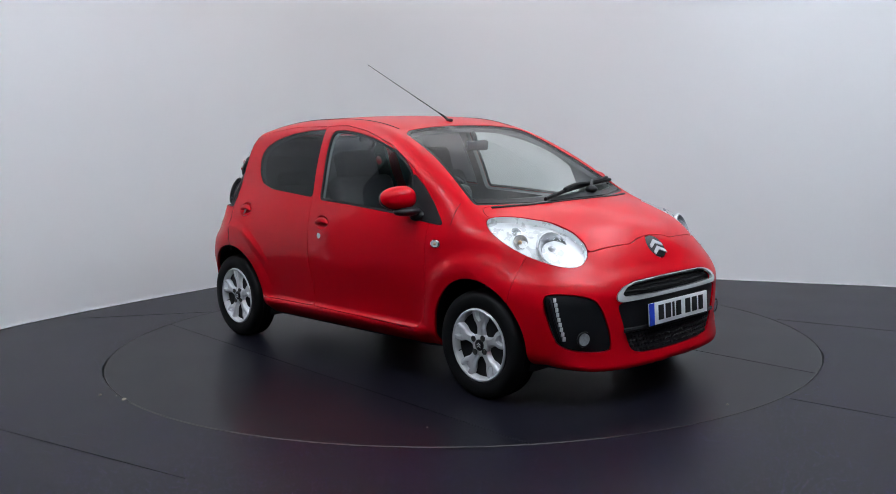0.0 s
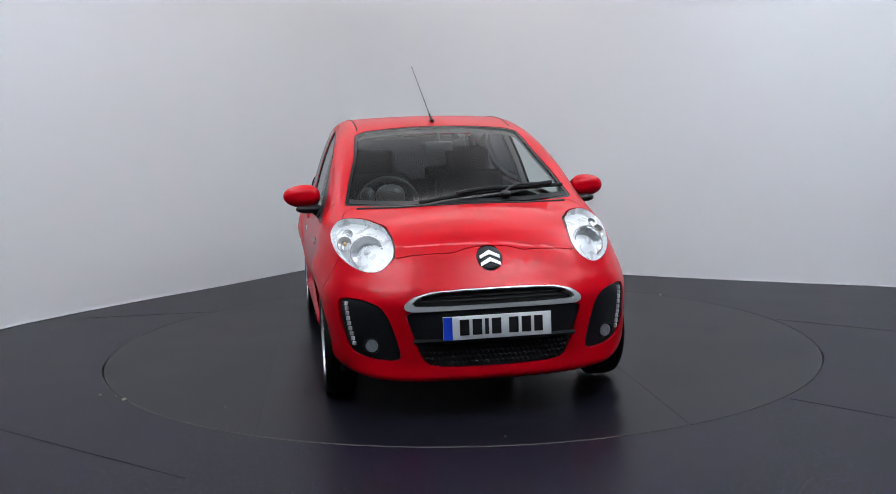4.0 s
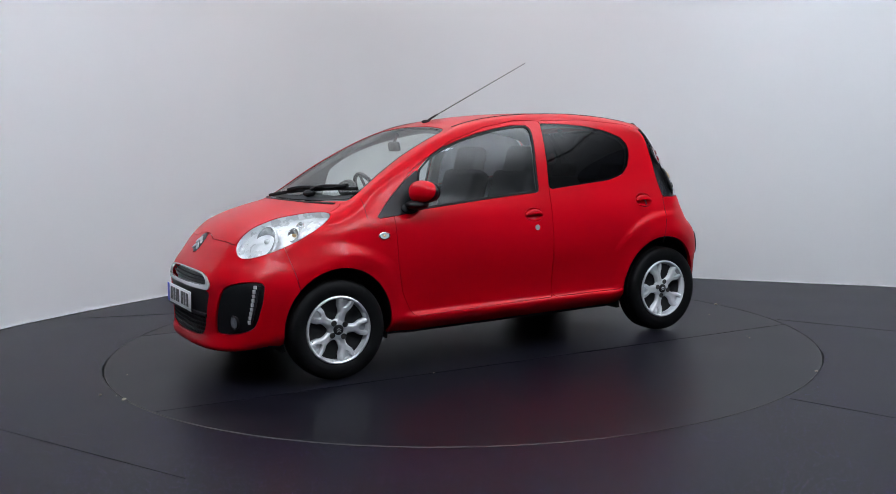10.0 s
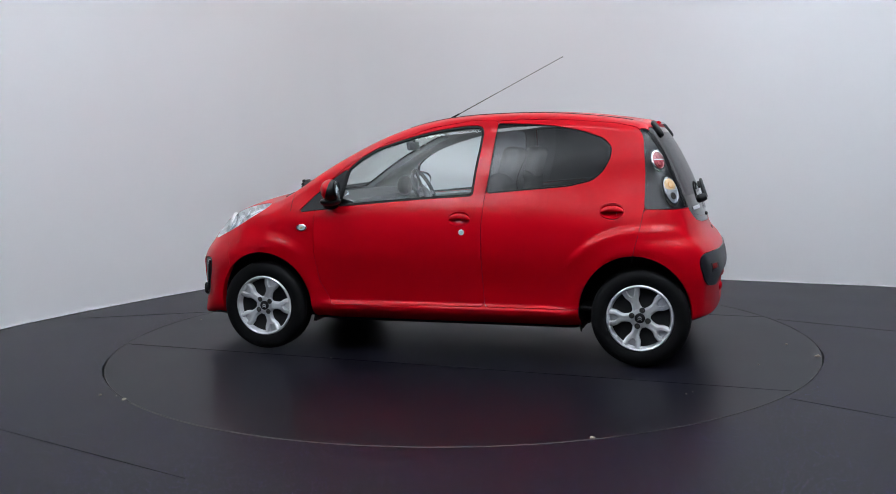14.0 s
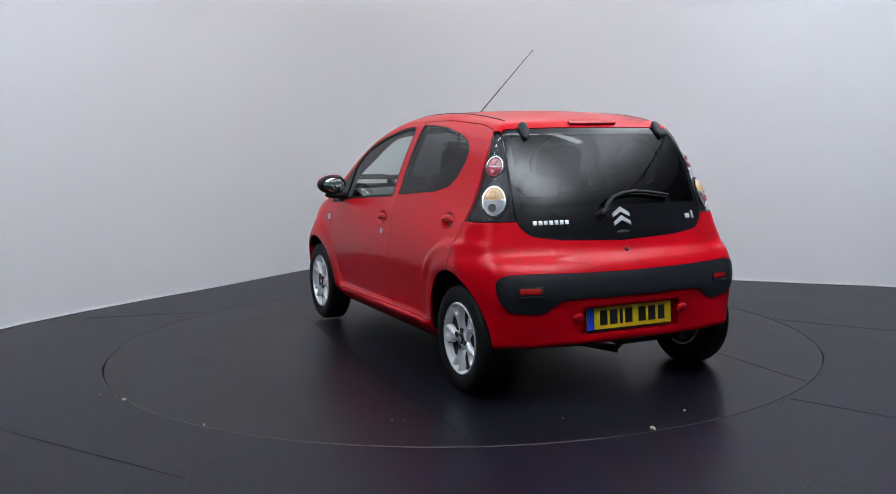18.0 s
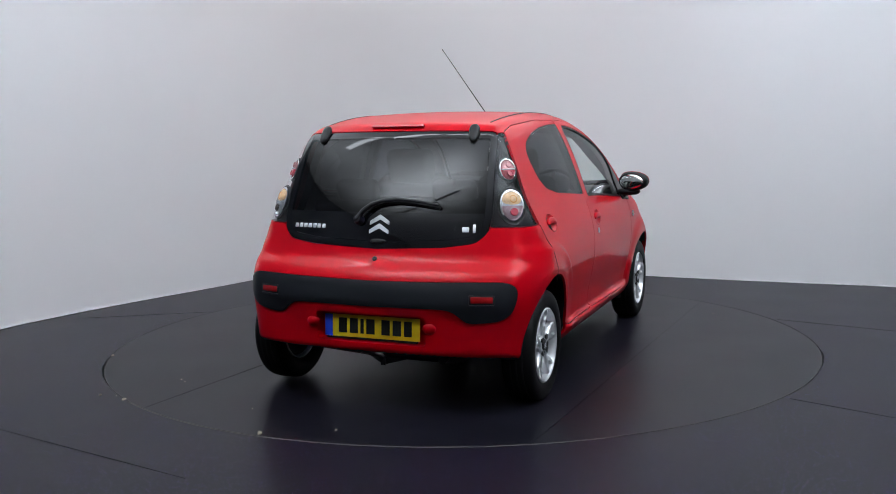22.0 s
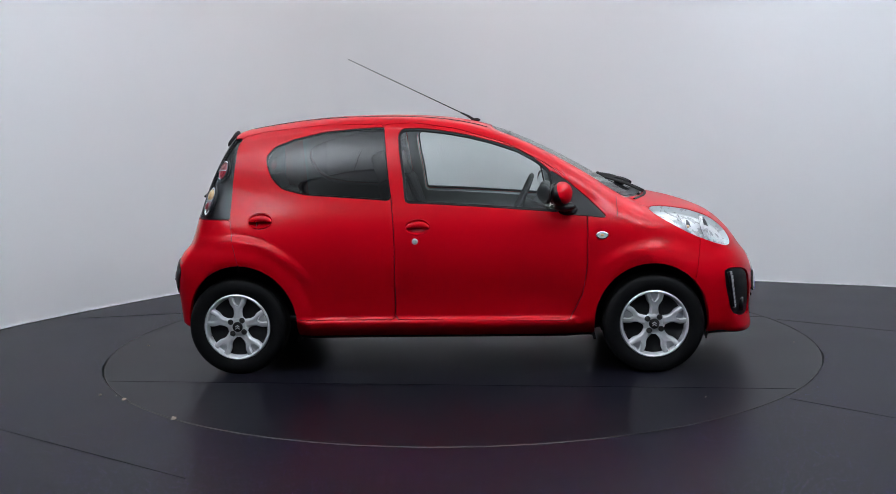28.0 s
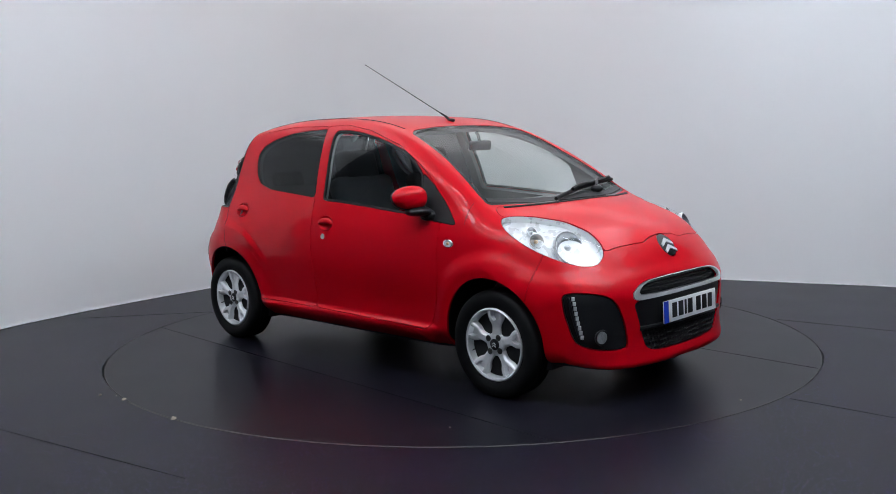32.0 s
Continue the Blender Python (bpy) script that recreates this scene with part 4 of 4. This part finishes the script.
    hub = on_top(1.10, .235)[0]
    part("wiper_hub", blob(.04, .03, .022, Matrix.Translation(hub + Vector((0, 0, .015)))), BLACK, root)
    mid = on_top(1.02, .32)[0] + Vector((.02, 0, .035))
    part("wiper_arm", tube([hub + Vector((0, 0, .03)), hub.lerp(mid, .5) + Vector((0, 0, .022)), mid, on_top(.985, .46)[0] + Vector((.02, 0, .034))], .010, .006, 8), BLACK, root)
    cowl = [on_top(1.212 - .05 * (y / .35)**2 if abs(y) < .35 else 1.162 - (abs(y) - .35) * .37, y)[0] for y in np.linspace(-.57, .57, 21)]
    part("cowl_seal", tube([q + Vector((0, 0, -.004)) for q in cowl], .010, n=8), RUBBER, CAR)


def rear_end():
    p, n = on_rear(-.010, .898)
    chevrons("chevron", seat(p, n, -.001), .104, .098, SILVER, CAR, "silver chevron shape")
    for k in range(7):
        y = .482 - k * .0285
        p, n = on_rear(y, .881)
        part("lettering_bar", rbox(.021, .004, .022, .002, seat(p, n, .001)), SILVER, CAR)
    for y, w, h in ((-.455, .034, .026), (-.496, .014, .042)):
        p, n = on_rear(y, .879 if h < .03 else .884)
        part("lettering_bar", rbox(w, .004, h, .002, seat(p, n, .001)), SILVER, CAR)
    p, n = on_rear(-.010, .817)
    part("tailgate_latch", blob(.042, .008, .012, seat(p, n)), BLACK, CAR, "dark latch")
    p, n = on_rear(-.006, .733)
    part("tailgate_button", lathe([(0, -.01), (.013, -.01), (.013, .003), (.008, .006), (0, .005)], 18, seat(p, n)), BLACK, CAR)
    root = new("rear_wiper")
    root.parent = CAR
    root["label"] = "black curved rear wiper"
    way = [(.104, .915), (.075, .955), (.035, .983), (-.02, 1.002), (-.10, 1.010), (-.20, 1.002), (-.32, .984)]
    pts = [on_rear(*q)[0] + on_rear(*q)[1] * .030 for q in way]
    part("wiper_arm", tube(pts, .015, .007, 10), BLACK, root)
    pts = [on_rear(y, z - .008)[0] + on_rear(y, z)[1] * .010 for y, z in way[2:]]
    part("wiper_blade", tube(pts, .007, n=6), RUBBER, root)
    p, n = on_rear(.104, .915)
    part("wiper_hub", lathe([(0, 0), (.026, 0), (.026, .02), (.018, .04), (0, .044)], 20, seat(p, n, -.003)), BLACK, root)
    for side in (1, -1):
        root = new("tailgate_hinge")
        root.parent = CAR
        root["label"] = "black hinge cover on the roof edge"
        p, n = on_rear(side * .420, 1.338)
        bm = blob(.027, .020, .056, u=20, v=14, power=.85)
        for v in bm.verts:
            v.co.x *= 1 + .18 * v.co.z / .056
            v.co.y += .010 * max(0, v.co.z) / .056
        bmesh.ops.transform(bm, matrix=seat(p + Vector((0, 0, -.005)), n, .003), verts=bm.verts)
        part("hinge_cover", bm, BLACK, root)
        strip = [o for o in CAR.children if o.name.startswith("bumper_strip")][0]
        p, n = on_rear(side * .577, .562)
        part("reflector_frame", rbox(.126, .008, .046, .006, seat(p, n, .003)), BLACK, strip)
        part("reflector", rbox(.106, .008, .030, .003, seat(p, n, .0045)), LAMP_RED_DARK, strip, "red bumper reflector")
        part("reflector_lip", rbox(.118, .010, .007, .003, seat(on_rear(side * .577, .536)[0], n, .006)), TRIM, strip)
        p, n = on_rear(side * .318, .412)
        part("plate_lamp_bulge", blob(.036, .020, .028, seat(p, n, -.005)), PAINT, CAR, "red moulded plate lamp housing")
    q = [on_rear(y, 1.372)[0] for y in np.linspace(-.145, .145, 9)]
    part("brake_light_frame", tube([v + Vector((.002, 0, .006)) for v in q], .012, n=8), PAINT, CAR)
    part("brake_light", tube([v + Vector((-.006, 0, .007)) for v in q], .008, n=8), LAMP_RED, CAR, "red high brake light")
    m = Matrix.Translation((-1.570, 0, .397)) @ pose(0, 0, 0, 0, 0, 90) @ pose(0, 0, 0, 3)
    plate = part("number_plate", rbox(.52, .006, .111, .002, m), PLATE_YELLOW, CAR, "yellow rear plate with blank bars")
    part("plate_band", rbox(.042, .002, .109, 0, m @ Matrix.Translation((.238, .0035, 0))), PLATE_BLUE, plate, "blue band")
    x = -.184
    for k, w in enumerate((.050, .050, .020, .050, .050, .050, .046)):
        if k == 4:
            x += .022
        part("bar", rbox(w * .9, .002, .074, 0, m @ Matrix.Translation((-x - w / 2, .0036, .002))), INK, plate)
        x += w + .011
    part("plate_holder", rbox(.50, .006, .014, .002, m @ Matrix.Translation((0, -.002, -.060))), BLACK, plate)


def roof_bits():
    p, n = on_top(.180, 0)
    root = new("antenna")
    root.parent = CAR
    root["label"] = "thin black roof aerial leaning back"
    part("aerial_base", blob(.030, .014, .012, Matrix.Translation(p + Vector((0, 0, .006)))), RUBBER, root)
    tip = Vector((-.605, .004, 1.812))
    foot = p + Vector((-.008, 0, .012))
    part("aerial_sleeve", tube([p, foot.lerp(tip, .05), foot.lerp(tip, .11)], .009, .005, 8), RUBBER, root)
    part("aerial_mast", tube([foot.lerp(tip, .08), foot.lerp(tip, .5), tip], .0034, .0018, 6), BLACK, root)
    part("aerial_tip", blob(.004, .004, .004, Matrix.Translation(tip), u=8, v=6), BLACK, root)
    for side in (1, -1):
        path = [on_top(x, side * (.478 - .045 * max(0, -x - .7)))[0] + Vector((0, 0, -.002)) for x in np.linspace(.26, -1.10, 26)]
        part("roof_moulding", tube(path, .0055, n=6), RUBBER, CAR, "black roof moulding")
        path = [on_side(float(np.interp(z, [.60, .64, .771, .886], [-1.13, -1.135, -1.168, -1.188])), z, side)[0] for z in np.linspace(.885, .60, 9)]
        part("bumper_joint", tube(path, .0018, n=5), RUBBER, CAR)
        path = [on_skin((.97, 0, .80), (0, side * math.cos(a), math.sin(a)))[0] for a in np.linspace(.10, .26, 6)]
        part("wing_joint", tube(path, .0018, n=5), RUBBER, CAR)


def cabin():
    bm = bmesh.new()
    rows = []
    for x, z in ((1.03, .935), (.92, .965), (.78, .960), (.66, .930), (.60, .86), (.58, .70), (.60, .45)):
        rows.append([bm.verts.new((x - .05 * (y / .6)**2, y, z)) for y in np.linspace(-.64, .64, 13)])
    for a, b in zip(rows, rows[1:]):
        for k in range(12):
            bm.faces.new((a[k], a[k + 1], b[k + 1], b[k]))
    part("dashboard", bm, DASH, CAR, "dark grey dashboard")
    rim = new("steering_wheel")
    rim.parent = CAR
    rim["label"] = "black three-spoke steering wheel"
    m = Matrix.Translation((.445, -.33, .925)) @ pose(0, 0, 0, 0, 0, 90) @ pose(0, 0, 0, 24)
    ring = [(.178 + .014 * math.cos(a), .014 * math.sin(a)) for a in np.linspace(0, 2 * math.pi, 10, endpoint=False)]
    part("wheel_rim", lathe(ring, 40, m, closed=True), CABIN_BLACK, rim)
    part("wheel_boss", blob(.065, .03, .055, m), CABIN_BLACK, rim)
    for a in (0, 180, 270):
        part("wheel_spoke", rbox(.15, .012, .028, .004, m @ pose(0, 0, 0, 0, a, 0) @ Matrix.Translation((.095, 0, 0))), CABIN_BLACK, rim)
    part("steering_column", tube([(.46, -.33, .915), (.62, -.33, .83)], .05, .06, 14), CABIN_BLACK, CAR)
    part("instrument_pod", blob(.045, .085, .07, Matrix.Translation((.60, -.33, .985)), power=.85), CABIN_BLACK, CAR)
    part("rev_counter", blob(.04, .045, .05, Matrix.Translation((.58, -.46, .99))), CABIN_BLACK, CAR)
    root = new("rear_view_mirror")
    root.parent = CAR
    root["label"] = "dark rear-view mirror"
    part("mirror_body", rbox(.030, .165, .060, .012, Matrix.Translation((.415, 0, 1.265)) @ pose(0, 0, 0, 0, 8, -6)), DASH, root)
    part("mirror_stem", tube([(.415, 0, 1.28), (.40, 0, 1.33), (.385, 0, 1.345)], .010), CABIN_BLACK, root)

    def cushion(name, m, w, d, h, parent, label=""):
        bm = rbox(w, d, h, min(w, d, h) * .4, seg=4)
        bmesh.ops.transform(bm, matrix=m, verts=bm.verts)
        return part(name, bm, CLOTH, parent, label)
    for y in (.33, -.33):
        s = new("front_seat")
        s.parent = CAR
        s["label"] = "dark cloth front seat with built-in headrest"
        cushion("seat_cushion", Matrix.Translation((.08, y, .50)) @ pose(0, 0, 0, 0, -10, 0), .50, .48, .15, s)
        back = Matrix.Translation((-.235, y, .80)) @ pose(0, 0, 0, 0, -18, 0)
        cushion("backrest", back, .14, .47, .60, s)
        bm = rbox(.11, .30, .24, .045, seg=4)
        bmesh.ops.transform(bm, matrix=Matrix.Translation((-.345, y, 1.13)) @ pose(0, 0, 0, 0, -16, 0), verts=bm.verts)
        part("headrest", bm, CLOTH, s)
    s = new("rear_seat")
    s.parent = CAR
    s["label"] = "dark cloth rear bench"
    cushion("seat_cushion", Matrix.Translation((-.78, 0, .52)) @ pose(0, 0, 0, 0, -8, 0), .48, 1.12, .15, s)
    cushion("backrest", Matrix.Translation((-1.05, 0, .76)) @ pose(0, 0, 0, 0, -20, 0), .12, 1.10, .52, s)
    for y in (.28, -.28):
        bm = rbox(.08, .24, .12, .035, seg=3)
        bmesh.ops.transform(bm, matrix=Matrix.Translation((-1.145, y, 1.045)) @ pose(0, 0, 0, 0, -18, 0), verts=bm.verts)
        part("headrest", bm, CLOTH, s)
    part("parcel_shelf", rbox(.26, 1.02, .02, .008, Matrix.Translation((-1.28, 0, .895))), CABIN_BLACK, CAR)
    part("cabin_floor", rbox(1.9, 1.28, .03, .01, Matrix.Translation((-.25, 0, .30))), CABIN_BLACK, CAR)
    part("bulkhead", rbox(.03, 1.2, .62, .01, Matrix.Translation((.72, 0, .58))), CABIN_BLACK, CAR)
    part("silencer", rbox(.22, .46, .14, .05, Matrix.Translation((-1.38, -.22, .285)), seg=3), DARK_METAL, CAR, "dull exhaust silencer")
    part("tail_pipe", tube([(-1.42, -.36, .262), (-1.54, -.36, .250)], .02, n=12), DARK_METAL, CAR)
    part("engine_tray", rbox(.75, .95, .05, .02, Matrix.Translation((1.28, 0, .195))), CABIN_BLACK, CAR)


for s in (1, -1):
    headlamp(s)
    tail_lamp(s)
    door_mirror(s)
    door_bits(s)
front_end()
rear_end()
roof_bits()
cabin()

# ---- loose things ----
GRIT = shade("pale_grit", (0.48, 0.42, 0.33), 0.8, vary=0.3, scale=60, bump=0.5, bump_scale=120)


def pebble(name, label, x, y, size, seed):
    rnd = random.Random(seed)
    bm = bmesh.new()
    bmesh.ops.create_icosphere(bm, subdivisions=2, radius=1)
    for v in bm.verts:
        k = 0.75 + 0.5 * noise.noise(v.co * 1.6 + Vector((seed, 0, 0)))
        v.co = Vector((v.co.x * k * size, v.co.y * k * size * rnd.uniform(.62, .68), max(v.co.z * k * size * .7, -.25 * size)))
    low = min(v.co.z for v in bm.verts)
    bmesh.ops.translate(bm, vec=(0, 0, -low), verts=bm.verts)
    ob = part(name, bm, GRIT, None, smooth=60)
    ob.matrix_basis = pose(x, y, 0.0015, 0, 0, rnd.uniform(0, 180))
    return tagged(ob, label, "grit")


pebble("grit", "small pale crumb of grit lying on the dark floor", -1.912, -1.292, .011, 1)
pebble("pebble", "small pale pebble caught at the turntable's edge", -1.752, -1.390, .016, 2)
pebble("grit", "tiny dark crumb of grit lying on the floor", -1.82, -1.31, .005, 3)
RIDER = pebble("pebble", "small pale pebble resting on the turntable's rim", 0, 0, .018, 4)
RIDERS = [(pebble("grit", "tiny pale crumb riding on the turntable", 0, 0, s, 5 + k), x, y) for k, (x, y, s) in enumerate((
    (-1.502, 1.090, .007), (-1.865, .375, .006), (-2.040, -.192, .009), (.609, .734, .006), (-1.532, 1.042, .005), (-1.146, 1.895, .013), (2.092, -.223, .006), (1.294, -1.463, .006)))]

CASE = shade("white_lamp_case", (0.6, 0.6, 0.6), 0.5)
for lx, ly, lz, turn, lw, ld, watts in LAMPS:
    box = thing("uplighter", "long white uplighter hung unseen below the ceiling", "light", "studio uplighters")
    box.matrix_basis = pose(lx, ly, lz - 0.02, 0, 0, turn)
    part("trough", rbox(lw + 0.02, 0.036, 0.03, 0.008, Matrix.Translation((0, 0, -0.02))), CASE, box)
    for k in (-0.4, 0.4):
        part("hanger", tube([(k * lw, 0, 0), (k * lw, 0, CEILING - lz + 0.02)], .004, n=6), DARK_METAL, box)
for lx, ly, lz, turn in PANELS:
    box = thing("panel_light", "small white lamp panel hung from the ceiling", "light", "studio lamp panels")
    box.matrix_basis = pose(lx, ly, lz, PANEL_TILT, 0, turn)
    part("case", rbox(0.75, 0.16, 0.05, 0.008, Matrix.Translation((0, 0, 0.032))), CASE, box)
    part("bracket", tube([(0, 0, 0.05), (0, 0, 0.25)], .012, n=8), DARK_METAL, box)

# ---- what moves ----
SPIN = [(0, -46.23), (0.5, -46.41), (1, -47.76), (1.5, -50.59), (2, -55.4), (2.5, -61.01), (3, -66.94), (3.5, -72.87), (4, -78.8), (4.5, -84.78), (5, -90.75), (5.5, -96.66), (6, -102.63), (6.5, -108.5), (7, -114.47), (7.5, -120.31), (8, -126.25), (8.5, -132.1), (9, -138.06), (9.5, -143.9), (10, -149.81), (10.5, -155.63), (11, -161.51), (11.5, -167.23), (12, -173.07), (12.5, -178.82), (13, -184.66), (13.5, -190.45), (14, -196.37), (14.5, -202.22), (15, -208.2), (15.5, -214.17), (16, -220.14), (16.5, -226.46), (17, -232.41), (17.5, -238.32), (18, -244.34), (18.5, -250.18), (19, -256.15), (19.5, -262.06), (20, -268.04), (20.5, -273.96), (21, -279.94), (21.5, -285.82), (22, -291.78), (22.5, -297.67), (23, -303.66), (23.5, -309.61), (24, -315.64), (24.5, -321.58), (25, -327.57), (25.5, -333.48), (26, -339.29), (26.5, -345.16), (27, -351.03), (27.5, -356.99), (28, -362.93), (28.5, -368.82), (29, -374.76), (29.5, -380.59), (30, -386.41), (30.5, -392.27), (31, -397.81), (31.5, -401.3), (32, -403.2)]
OFF = Vector((-0.0518, -0.1729))


def motions():
    table_rows, car_rows = [], []
    for t, a in SPIN:
        c, s = math.cos(radians(a)), math.sin(radians(a))
        table_rows.append((t, pose(0, 0, 0, 0, 0, a)))
        car_rows.append((t, pose(c * OFF.x - s * OFF.y, s * OFF.x + c * OFF.y, 0.0, 0.5, 0, a)))
    walk(TABLE, table_rows)
    for ob, x, y in RIDERS:
        walk(ob, [(t, m @ pose(x, y, .0008)) for t, m in table_rows])
    rest = pose(-1.385, -1.752, .002, 0, 0, -308)
    walk(RIDER, [(t, m @ pose(-2.198, .112, .0008)) for t, m in table_rows if t < 23.2] + [(23.5, rest), (24.0, rest), (32.0, rest)])
    walk(CAR, car_rows)


motions()
